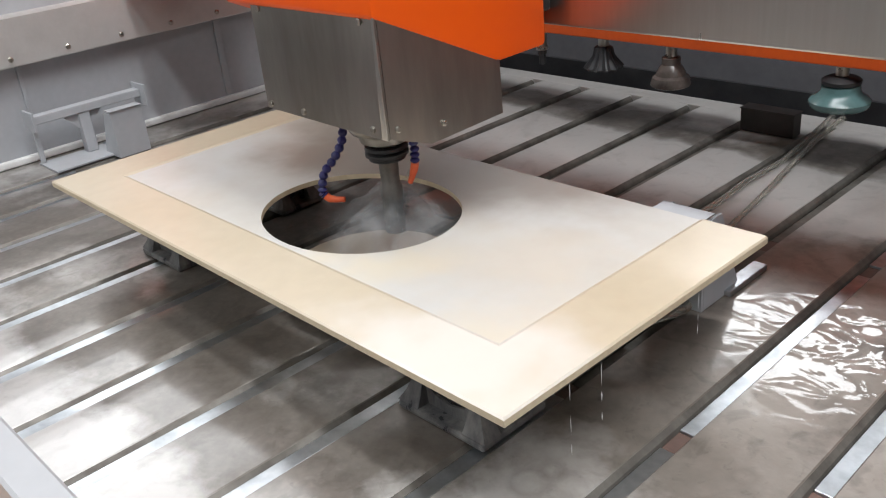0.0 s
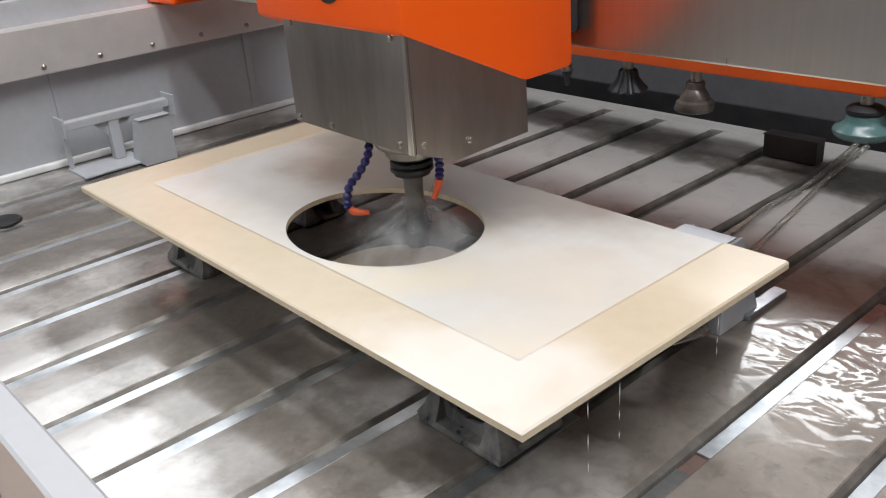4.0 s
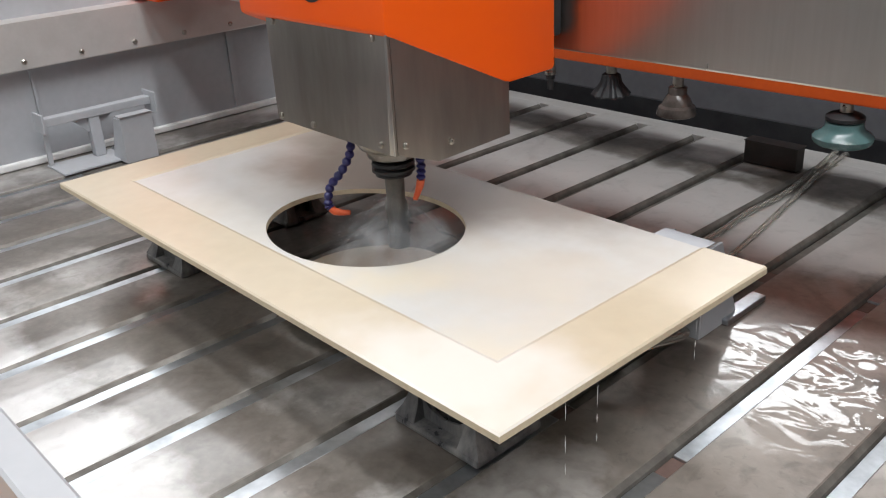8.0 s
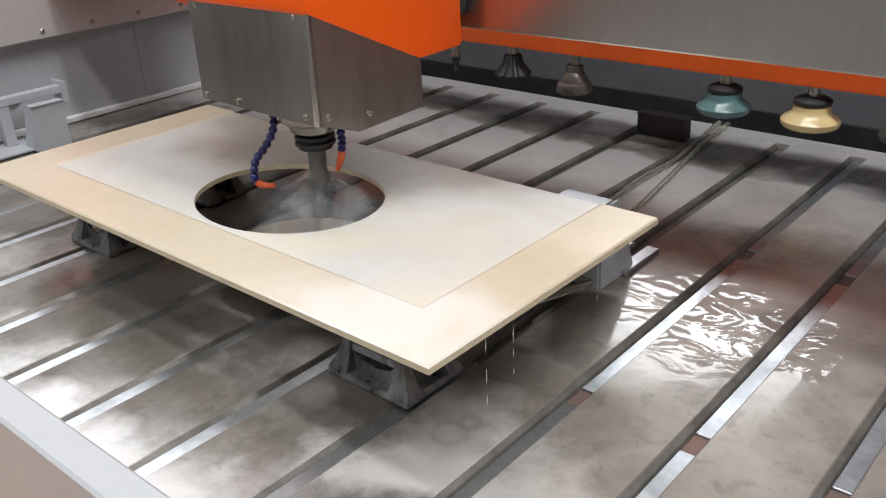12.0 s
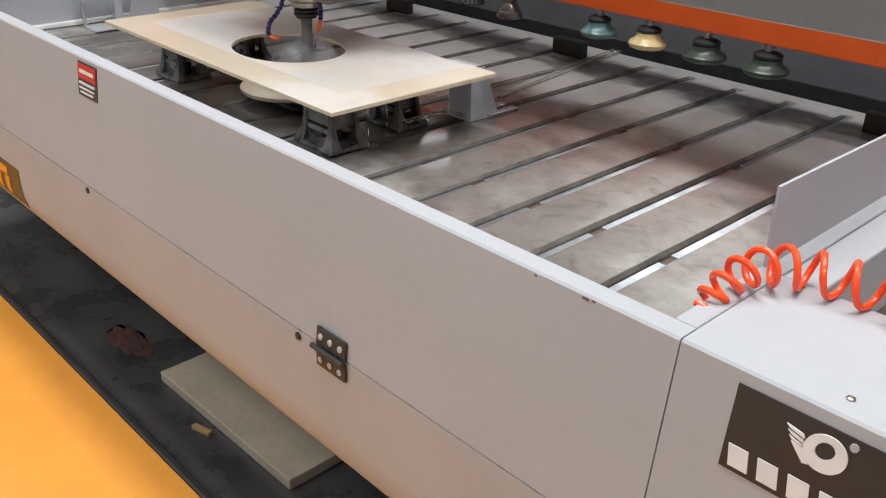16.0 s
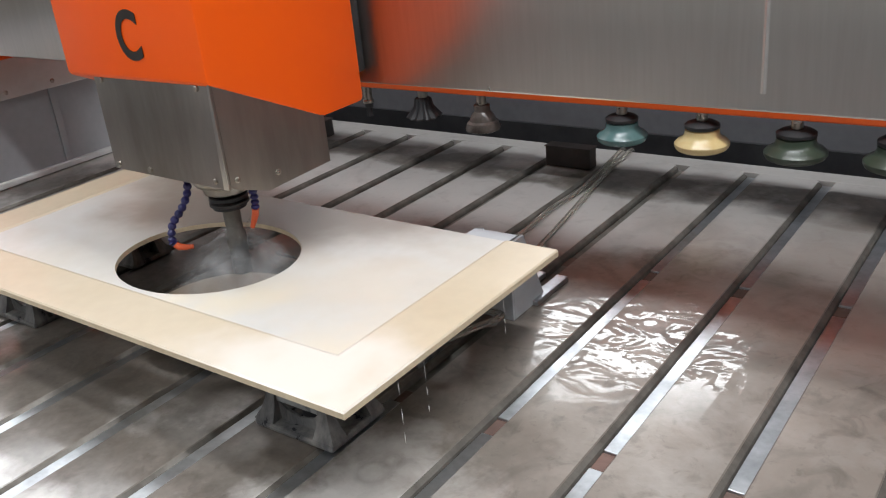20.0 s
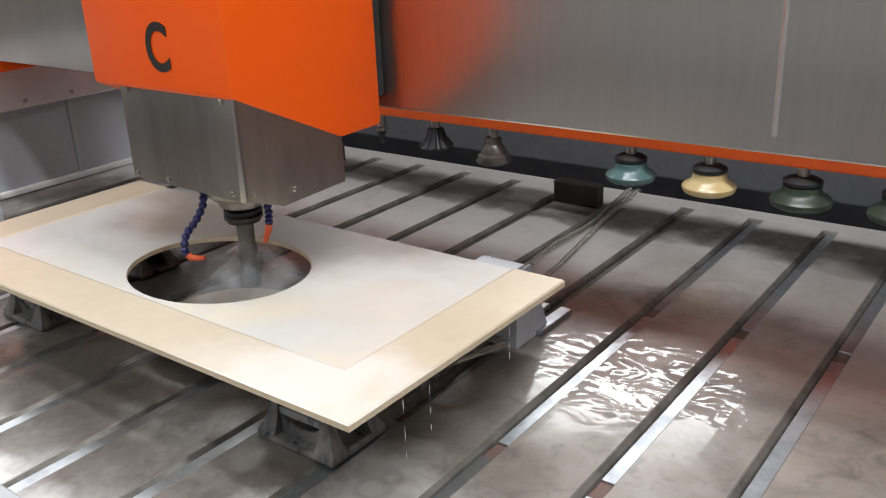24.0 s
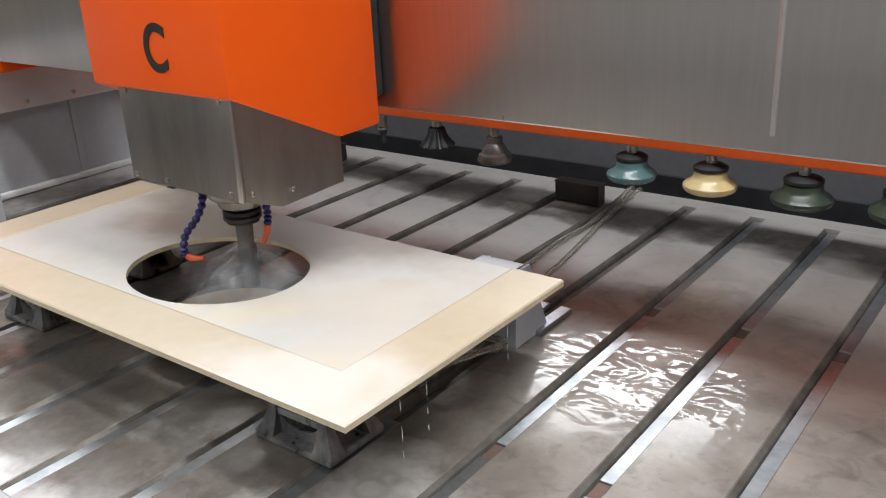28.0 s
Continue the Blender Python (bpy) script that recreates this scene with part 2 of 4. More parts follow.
        l.new(geo.outputs["Position"], sub.inputs[0])
        wv = n.new("ShaderNodeMath")
        wv.operation = "MULTIPLY_ADD"
        wv.inputs[1].default_value = 0.02
        l.new(wob.outputs["Fac"], wv.inputs[0])
        l.new(sub.outputs["Value"], wv.inputs[2])
        df = n.new("ShaderNodeMath")
        df.operation = "SUBTRACT"
        df.inputs[1].default_value = r + 0.01
        l.new(wv.outputs[0], df.inputs[0])
        ab = n.new("ShaderNodeMath")
        ab.operation = "ABSOLUTE"
        l.new(df.outputs[0], ab.inputs[0])
        rg = n.new("ShaderNodeMapRange")
        rg.inputs["From Max"].default_value, rg.inputs["To Min"].default_value, rg.inputs["To Max"].default_value = 0.010, 0.26, 0.0
        l.new(ab.outputs[0], rg.inputs["Value"])
        mx4 = n.new("ShaderNodeMix")
        mx4.data_type = "RGBA"
        mx4.inputs[7].default_value = (0.10, 0.080, 0.065, 1)
        l.new(last.outputs[2], mx4.inputs[6])
        l.new(rg.outputs[0], mx4.inputs[0])
        last = mx4
    l.new(last.outputs[2], p.inputs["Base Color"])
    return m


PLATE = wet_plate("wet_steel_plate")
ZINC = mat("zinc_strip", (0.58, 0.61, 0.64), (0.37, 0.39, 0.41), rough=0.28, rough2=0.42, metal=0.94, scale=9, fine=70, bump=0.06, fine_mix=0.3)
LEDGE = mat("dark_worn_steel", (0.19, 0.177, 0.157), (0.095, 0.086, 0.075), rough=0.45, metal=0.5, scale=14, fine=90, bump=0.1)
RUST = mat("brown_primer", (0.14, 0.080, 0.065), (0.09, 0.06, 0.05), rough=0.5, scale=12, fine=90, bump=0.15)
GREY = mat("grey_enamel", (0.44, 0.45, 0.47), (0.38, 0.39, 0.41), rough=0.38, scale=3, fine=50, bump=0.03, spec=0.4, fine_mix=0.1)
WHITE = mat("warm_white_enamel", (0.425, 0.430, 0.445), (0.392, 0.396, 0.41), rough=0.52, rough2=0.62, scale=2.6, fine=60, bump=0.02, fine_mix=0.06, spec=0.15, soft=0.22)
DARK = mat("dark_paint", (0.045, 0.043, 0.045), (0.033, 0.032, 0.033), rough=0.62, scale=5, fine=60, bump=0.06)
BLOCK = mat("brown_grey_paint", (0.070, 0.060, 0.055), (0.05, 0.043, 0.04), rough=0.5, scale=8, fine=60, bump=0.06)
BACKP = mat("back_panel_paint", (0.125, 0.126, 0.136), (0.095, 0.096, 0.105), rough=0.5, scale=2.5, fine=40, bump=0.04)
STEEL = mat("brushed_stainless", (0.58, 0.56, 0.53), (0.51, 0.495, 0.47), rough=0.27, rough2=0.34, metal=1.0, scale=4, fine=160, bump=0.005, stretch=(1, 1, 0.06), fine_mix=0.12)
FOLD = mat("streak_steel", (0.58, 0.565, 0.54), (0.50, 0.49, 0.47), rough=0.38, rough2=0.5, metal=0.85, scale=3, fine=60, bump=0.02, fine_mix=0.1)
CLAD = mat("dull_stainless_cover", (0.70, 0.685, 0.665), (0.60, 0.585, 0.565), rough=0.42, rough2=0.55, metal=0.55, scale=5, fine=120, bump=0.02, fine_mix=0.08)
STEELD = mat("wet_stainless", (0.46, 0.435, 0.40), (0.27, 0.25, 0.225), rough=0.27, rough2=0.42, metal=1.0, scale=6, fine=110, bump=0.05, stretch=(1, 1, 0.2), fine_mix=0.12)
ORANGE = mat("orange_enamel", (0.98, 0.118, 0.005), (0.95, 0.108, 0.004), rough=0.30, scale=2, fine=60, bump=0.015, fine_mix=0.05, spec=0.28)
RACKO = mat("rack_orange", (0.82, 0.115, 0.012), (0.70, 0.092, 0.010), rough=0.40, scale=6, fine=80, bump=0.05)
BLACK = mat("black_rubber", (0.018, 0.018, 0.020), (0.03, 0.03, 0.032), rough=0.42, scale=20, fine=150, bump=0.12)
STONE = mat("cream_stone", (0.565, 0.485, 0.375), (0.51, 0.425, 0.305), rough=0.32, rough2=0.38, scale=3.0, fine=40, bump=0.02, fine_mix=0.10, coat=0.35, soft=0.24)
STONEW = mat("wet_milky_stone", (0.57, 0.57, 0.565), (0.51, 0.465, 0.40), rough=0.30, rough2=0.42, scale=2.8, fine=26, bump=0.03, fine_mix=0.10, coat=0.22, mix=0.42, soft=0.20)


def stain_or_shade(m, centre, squash, inner, outer, wander, colour, depth):
    """A soft-edged patch with a wandering outline, for wet stains and painted shade, laid over a material's colour."""
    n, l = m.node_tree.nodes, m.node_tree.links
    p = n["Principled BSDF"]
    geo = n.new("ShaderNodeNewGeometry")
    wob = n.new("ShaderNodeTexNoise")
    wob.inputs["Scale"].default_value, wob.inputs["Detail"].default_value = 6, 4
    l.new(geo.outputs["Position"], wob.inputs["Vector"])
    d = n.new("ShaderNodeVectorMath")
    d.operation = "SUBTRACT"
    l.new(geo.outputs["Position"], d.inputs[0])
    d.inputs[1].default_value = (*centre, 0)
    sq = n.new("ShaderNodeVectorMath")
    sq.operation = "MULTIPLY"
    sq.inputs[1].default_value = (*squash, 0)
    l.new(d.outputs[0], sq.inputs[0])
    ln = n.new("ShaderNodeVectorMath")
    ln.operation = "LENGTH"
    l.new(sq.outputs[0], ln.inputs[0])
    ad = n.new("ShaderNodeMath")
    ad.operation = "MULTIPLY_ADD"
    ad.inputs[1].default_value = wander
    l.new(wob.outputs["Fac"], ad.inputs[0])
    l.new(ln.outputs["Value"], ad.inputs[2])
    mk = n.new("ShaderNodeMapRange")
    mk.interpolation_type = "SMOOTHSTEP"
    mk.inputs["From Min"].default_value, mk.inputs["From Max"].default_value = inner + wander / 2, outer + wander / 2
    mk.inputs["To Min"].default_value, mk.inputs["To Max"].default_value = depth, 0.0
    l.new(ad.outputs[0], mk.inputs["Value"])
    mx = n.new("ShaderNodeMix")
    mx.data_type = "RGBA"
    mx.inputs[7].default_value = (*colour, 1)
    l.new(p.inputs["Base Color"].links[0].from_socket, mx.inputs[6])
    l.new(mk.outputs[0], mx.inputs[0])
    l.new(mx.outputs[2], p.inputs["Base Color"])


# first two: head's shadow and brown wash, painted into the slab's back
stain_or_shade(STONEW, (-0.79, 0.49), (0.85, 1.25), 0.10, 0.34, 0.45, (0.30, 0.245, 0.195), 0.92)
stain_or_shade(STONEW, (-0.58, 0.52), (0.75, 1.25), 0.14, 0.34, 0.4, (0.29, 0.24, 0.205), 0.92)
stain_or_shade(STONEW, (-0.22, 0.28), (0.8, 1.0), 0.00, 0.24, 0.6, (0.58, 0.51, 0.42), 0.6)
stain_or_shade(STONEW, (-0.40, 0.15), (1.0, 1.4), 0.00, 0.16, 0.4, (0.66, 0.57, 0.43), 0.7)
stain_or_shade(STONEW, (0.02, 0.12), (1.0, 0.8), 0.04, 0.28, 0.5, (0.62, 0.56, 0.46), 0.75)
stain_or_shade(STONE, (-0.10, 0.04), (0.9, 1.2), 0.02, 0.25, 0.45, (0.70, 0.66, 0.61), 0.85)
STONEE = mat("sawn_stone_edge", (0.64, 0.54, 0.38), (0.56, 0.46, 0.32), rough=0.5, scale=14, fine=120, bump=0.12)
STONEO = mat("dull_wet_stone", (0.50, 0.43, 0.32), (0.42, 0.36, 0.27), rough=0.35, scale=5, fine=60, bump=0.06)
SLUR = mat("slurry_coated_rubber", (0.026, 0.027, 0.031), (0.30, 0.29, 0.272), rough=0.22, rough2=0.5, scale=24, fine=90, bump=0.3, mix=0.34, stretch=(1, 1, 0.30))
SLURG = mat("grey_slurry_film", (0.115, 0.12, 0.122), (0.30, 0.31, 0.305), rough=0.20, rough2=0.45, scale=18, fine=80, bump=0.25, mix=0.4, stretch=(1, 1, 0.35))
BLUE = mat("blue_plastic", (0.035, 0.030, 0.16), (0.02, 0.02, 0.09), rough=0.3, scale=30, fine=90, bump=0.04)
TIP = mat("orange_plastic", (0.80, 0.14, 0.045), (0.66, 0.10, 0.03), rough=0.35, scale=30, fine=90, bump=0.03)
COIL = mat("orange_polyurethane", (0.95, 0.085, 0.018), (0.90, 0.07, 0.015), rough=0.22, scale=10, fine=60, bump=0.0, fine_mix=0.03)
TEAL = mat("teal_glaze", (0.13, 0.25, 0.25), (0.10, 0.19, 0.19), rough=0.22, scale=12, fine=60, bump=0.04, coat=0.3)
YEL = mat("pale_yellow_glaze", (0.84, 0.66, 0.33), (0.76, 0.56, 0.26), rough=0.22, scale=12, fine=60, bump=0.04, coat=0.3)
OLIVE = mat("dark_green_glaze", (0.055, 0.080, 0.052), (0.04, 0.055, 0.04), rough=0.32, scale=12, fine=60, bump=0.05, coat=0.2)
BROWN = mat("brown_cup", (0.060, 0.046, 0.040), (0.22, 0.19, 0.17), rough=0.20, scale=14, fine=60, bump=0.04, mix=0.28)
SHAFT = mat("worn_bright_steel", (0.55, 0.52, 0.47), (0.35, 0.32, 0.28), rough=0.25, metal=1.0, scale=30, fine=120, bump=0.05)
FLOOR = mat("wet_concrete", (0.026, 0.026, 0.026), (0.095, 0.094, 0.092), rough=0.15, rough2=0.5, scale=4.5, fine=40, bump=0.2, soft=0.28)
BOUNCE_FLOOR = mat("pale_bounce_floor", (0.62, 0.605, 0.58), (0.54, 0.525, 0.50), rough=0.6, scale=1.5, fine=20, bump=0.05)
WALKO = mat("orange_floor_paint", (0.80, 0.335, 0.05), (0.74, 0.30, 0.045), rough=0.40, scale=3, fine=60, bump=0.05, fine_mix=0.08)
HALLW = mat("hall_wall_paint", (0.34, 0.34, 0.33), (0.28, 0.28, 0.27), rough=0.7, scale=0.8, fine=12, bump=0.02)
# south wall out of view, lighter than the rest to brighten panel and guard
HALLS = mat("hall_south_bounce", (0.46, 0.455, 0.44), (0.40, 0.395, 0.385), rough=0.7, scale=0.8, fine=12, bump=0.02)
HALLR = mat("hall_roof_sheet", (0.24, 0.245, 0.25), (0.20, 0.205, 0.21), rough=0.6, scale=0.8, fine=12, bump=0.02)
RED = mat("warning_red", (0.62, 0.035, 0.03), rough=0.4, scale=10, fine=90, bump=0.0)
SIGNK = mat("sign_black", (0.025, 0.020, 0.018), rough=0.3, scale=10, fine=90, bump=0.0)
SIGNW = mat("sign_white", (0.80, 0.80, 0.79), rough=0.4, scale=10, fine=90, bump=0.0)
SIGNO = mat("sign_amber", (0.85, 0.33, 0.02), rough=0.4, scale=10, fine=90, bump=0.0)
BLUEP = mat("blue_tarpaulin", (0.03, 0.14, 0.22), (0.02, 0.09, 0.15), rough=0.4, scale=12, fine=60, bump=0.2)
REDBR = mat("red_rag", (0.085, 0.018, 0.015), (0.05, 0.03, 0.028), rough=0.7, scale=20, fine=90, bump=0.3)
WOOD = mat("pale_wood", (0.45, 0.30, 0.16), (0.36, 0.23, 0.12), rough=0.6, scale=20, fine=120, bump=0.1, stretch=(0.1, 1, 1))


def clear(name, tint, alpha_rough=0.05, weight=1.0, ior=1.4):
    m = bpy.data.materials.new(name)
    m.use_nodes = True
    p = m.node_tree.nodes["Principled BSDF"]
    p.inputs["Base Color"].default_value = (*tint, 1)
    p.inputs["Roughness"].default_value = alpha_rough
    p.inputs["Transmission Weight"].default_value = weight
    p.inputs["IOR"].default_value = ior
    return m


HOSE = clear("clear_hose", (0.82, 0.79, 0.72), 0.15, 0.90)
WATER = clear("water_drops", (0.95, 0.96, 0.97), 0.15, 0.35, 1.33)


def mist(name, axis, reach):
    """White water haze, thin and streaky: mostly see-through, gone at some distance from the tool."""
    m = bpy.data.materials.new(name)
    m.use_nodes = True
    n, l = m.node_tree.nodes, m.node_tree.links
    p = n["Principled BSDF"]
    p.inputs["Base Color"].default_value = (0.85, 0.86, 0.87, 1)
    p.inputs["Roughness"].default_value = 0.9
    p.inputs["Specular IOR Level"].default_value = 0.0
    geo = n.new("ShaderNodeNewGeometry")
    t = n.new("ShaderNodeTexNoise")
    t.inputs["Scale"].default_value, t.inputs["Detail"].default_value = 16, 2
    l.new(geo.outputs["Position"], t.inputs["Vector"])
    r = n.new("ShaderNodeMapRange")
    r.interpolation_type = "SMOOTHSTEP"
    r.inputs["From Min"].default_value, r.inputs["From Max"].default_value = 0.34, 0.76
    r.inputs["To Min"].default_value, r.inputs["To Max"].default_value = 0.02, 0.23
    l.new(t.outputs["Fac"], r.inputs["Value"])
    flat = n.new("ShaderNodeVectorMath")
    flat.operation = "MULTIPLY"
    flat.inputs[1].default_value = (1, 1, 0)
    l.new(geo.outputs["Position"], flat.inputs[0])
    far = n.new("ShaderNodeVectorMath")
    far.operation = "DISTANCE"
    far.inputs[1].default_value = (*axis, 0)
    l.new(flat.outputs[0], far.inputs[0])
    thin = n.new("ShaderNodeMapRange")
    thin.interpolation_type = "SMOOTHSTEP"
    thin.inputs["From Min"].default_value, thin.inputs["From Max"].default_value = reach * 0.25, reach
    thin.inputs["To Min"].default_value, thin.inputs["To Max"].default_value = 1.0, 0.0
    l.new(far.outputs["Value"], thin.inputs["Value"])
    alpha = n.new("ShaderNodeMath")
    alpha.operation = "MULTIPLY"
    l.new(r.outputs[0], alpha.inputs[0])
    l.new(thin.outputs[0], alpha.inputs[1])
    l.new(alpha.outputs[0], p.inputs["Alpha"])
    return m



# ---------------------------------------------------------------- mesh helpers


def mesh(name, bm, material):
    me = bpy.data.meshes.new(name)
    bm.normal_update()
    bm.to_mesh(me)
    bm.free()
    for m in material if isinstance(material, (list, tuple)) else [material]:
        me.materials.append(m)
    return me


def part(name, bm, material, parent=None, label="", smooth=False):
    """One mesh object out of a bmesh, under a thing or a part."""
    me = mesh(name, bm, material)
    if smooth:
        me.polygons.foreach_set("use_smooth", [True] * len(me.polygons))
        me.set_sharp_from_angle(angle=radians(35))
    ob = new(name, me)
    ob.parent = parent
    return tagged(ob, label)


def thing(name, at, label, category, group="", kind=""):
    ob = new(name)
    ob.location = at
    ob.empty_display_size = 0.05
    bpy.context.view_layer.update()
    return tagged(ob, label, category, group, kind)


def box(x0, x1, y0, y1, z0, z1, bevel=0.002, seg=2, o=(0, 0, 0)):
    bm = bmesh.new()
    bmesh.ops.create_cube(bm, size=1)
    bmesh.ops.scale(bm, vec=(x1 - x0, y1 - y0, z1 - z0), verts=bm.verts)
    bmesh.ops.translate(bm, vec=((x0 + x1) / 2 - o[0], (y0 + y1) / 2 - o[1], (z0 + z1) / 2 - o[2]), verts=bm.verts)
    if bevel:
        bmesh.ops.bevel(bm, geom=bm.edges[:], offset=bevel, segments=seg, affect="EDGES", profile=0.5)
    return bm


def prism(outline, axis, lo, hi, bevel=0.0, o=(0, 0, 0)):
    """A polygon swept along an axis; outline holds the other two coordinates in order."""
    bm = bmesh.new()
    rings = []
    for v in (lo, hi):
        ring = []
        for a, b in outline:
            c = [a, b]
            c.insert(axis, v)
            ring.append(bm.verts.new((c[0] - o[0], c[1] - o[1], c[2] - o[2])))
        rings.append(ring)
    k = len(outline)
    bm.faces.new(rings[0])
    bm.faces.new(rings[1])
    for i in range(k):
        bm.faces.new((rings[0][i], rings[0][(i + 1) % k], rings[1][(i + 1) % k], rings[1][i]))
    bmesh.ops.recalc_face_normals(bm, faces=bm.faces)
    if bevel:
        bmesh.ops.bevel(bm, geom=bm.edges[:], offset=bevel, segments=2, affect="EDGES", profile=0.5)
    return bm


def lathe(profile, seg=32, at=(0, 0, 0), o=(0, 0, 0), flutes=0, depth=0.0):
    """A body of revolution from (radius, height) pairs, closed at both ends; flutes: ribs round it."""
    bm = bmesh.new()
    rings = []
    for r, z in profile:
        ring = []
        for i in range(seg):
            a = 2 * math.pi * i / seg
            rr = r * (1 - depth * (0.5 + 0.5 * math.cos(flutes * a))) if flutes else r
            ring.append(bm.verts.new((at[0] - o[0] + rr * math.cos(a), at[1] - o[1] + rr * math.sin(a), at[2] - o[2] + z)))
        rings.append(ring)
    for a, b in zip(rings, rings[1:]):
        for i in range(seg):
            j = (i + 1) % seg
            bm.faces.new((a[i], a[j], b[j], b[i]))
    bm.faces.new(list(reversed(rings[0])))
    bm.faces.new(rings[-1])
    bmesh.ops.recalc_face_normals(bm, faces=bm.faces)
    return bm


def tube(points, radius, seg=10, o=(0, 0, 0), radii=None):
    """A round tube along a line of points."""
    bm = bmesh.new()
    pts = [Vector(p) - Vector(o) for p in points]
    up = Vector((0, 0, 1))
    rings, side = [], None
    for i, p in enumerate(pts):
        d = (pts[min(i + 1, len(pts) - 1)] - pts[max(i - 1, 0)]).normalized()
        if side is None:
            side = d.cross(up)
            if side.length < 1e-3:
                side = d.cross(Vector((1, 0, 0)))
        side = (side - d * side.dot(d)).normalized()
        other = d.cross(side)
        r = radii[i] if radii else radius
        rings.append([bm.verts.new(p + r * (math.cos(2 * math.pi * k / seg) * side + math.sin(2 * math.pi * k / seg) * other)) for k in range(seg)])
    for a, b in zip(rings, rings[1:]):
        for i in range(seg):
            j = (i + 1) % seg
            bm.faces.new((a[i], a[j], b[j], b[i]))
    bm.faces.new(list(reversed(rings[0])))
    bm.faces.new(rings[-1])
    bmesh.ops.recalc_face_normals(bm, faces=bm.faces)
    return bm


def curve(ctrl, steps=12):
    """A smooth line through control points (Catmull-Rom)."""
    c = [Vector(p) for p in ctrl]
    c = [2 * c[0] - c[1], *c, 2 * c[-1] - c[-2]]
    out = []
    for i in range(1, len(c) - 2):
        for s in range(steps):
            t = s / steps
            p0, p1, p2, p3 = c[i - 1:i + 3]
            out.append(0.5 * (2 * p1 + (p2 - p0) * t + (2 * p0 - 5 * p1 + 4 * p2 - p3) * t * t + (3 * p1 - p0 - 3 * p2 + p3) * t ** 3))
    out.append(c[-2])
    return out


def structure(name, bm, material, label, category, smooth=False):
    return tagged(part(name, bm, material, None, "", smooth), label, category, kind="structure")


# ---------------------------------------------------------------- the hall
FZ = -0.63
structure("floor", box(-11, 9, -9, 12, FZ - 0.2, FZ, 0), FLOOR, "dark wet concrete hall floor under the machine", "floor")
# unseen pale strip, added so the gantry panel reflects a brighter floor
structure("floor_reflector", box(-11, 9, -4.5, -2.205, FZ + 0.0005, FZ + 0.006, 0), BOUNCE_FLOOR, "pale grey floor past the walkway, unseen, added for the panel's reflection", "floor")
structure("walkway", box(-11, 9, -2.2, -0.492, FZ, -0.58, 0.004), WALKO, "raised walkway painted bright orange beside the machine", "walkway")
structure("walkway_edge", box(-11, 9, -0.492, -0.470, FZ, -0.577, 0.006), BLACK, "black rubber edge strip along the orange walkway", "edge strip")
# walls and ceiling stay out of view; they close the hall for bounced light
structure("wall_west", box(-11.2, -11, -9, 12, FZ, 4.6, 0), HALLW, "plain light grey hall wall", "wall")
structure("wall_east", box(9, 9.2, -9, 12, FZ, 4.6, 0), HALLW, "plain light grey hall wall", "wall")
structure("wall_south", box(-11.2, 9.2, -9.2, -9, FZ, 4.6, 0), HALLS, "plain light grey hall wall", "wall")
structure("wall_north", box(-11.2, 9.2, 12, 12.2, FZ, 4.6, 0), HALLW, "plain light grey hall wall", "wall")
structure("ceiling", box(-11.2, 9.2, -9.2, 12.2, 4.6, 4.75, 0), HALLR, "grey sheet roof of the workshop hall", "ceiling")
for lx, ly, sx, sy, watts in ROOF_LIGHTS:
    lamp = thing("roof_light", (lx, ly, 4.6), "unseen white roof light under the hall ceiling, inferred or added as fill", "ceiling light", "roof lights")
    part("housing", box(lx - sx / 2 - 0.05, lx + sx / 2 + 0.05, ly - sy / 2 - 0.05, ly + sy / 2 + 0.05, ROOF - 0.19, 4.6, 0.01, o=(lx, ly, 4.6)), HALLW, lamp)

# ---------------------------------------------------------------- work table
SLOT0, PITCH, GAP = 0.030, 0.179, 0.036
NEAR_Y, FAR_Y = -0.395, 1.483
LEFT_X, RIGHT_X = -1.945, 1.150
table = thing("work_table", (0, 0.5, 0), "slotted steel machine table with wet stained plates", "machine table")
TO = (0, 0.5, 0)
slot_x = [SLOT0 + PITCH * k for k in range(-11, 7) if LEFT_X + 0.05 < SLOT0 + PITCH * k < RIGHT_X - 0.03]
edges = [LEFT_X] + [v for s in slot_x for v in (s - GAP / 2, s + GAP / 2)] + [RIGHT_X]


def crowned(a, b, y0, y1, z0, crown=0.0017):
    """A long plate, its top a little higher along the middle than at its softened edges."""
    w, m = b - a, (a + b) / 2
    top = [(m + w * u / 2, -crown * u * u) for u in (-0.97, -0.75, -0.4, 0.0, 0.4, 0.75, 0.97)]
    return prism([(a, z0), (a, -0.0035), *top, (b, -0.0035), (b, z0)], 1, y0, y1, o=TO)


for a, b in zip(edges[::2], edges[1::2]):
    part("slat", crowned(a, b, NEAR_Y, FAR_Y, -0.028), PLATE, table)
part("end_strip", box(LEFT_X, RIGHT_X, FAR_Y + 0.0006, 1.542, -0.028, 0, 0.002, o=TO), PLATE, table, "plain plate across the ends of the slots")
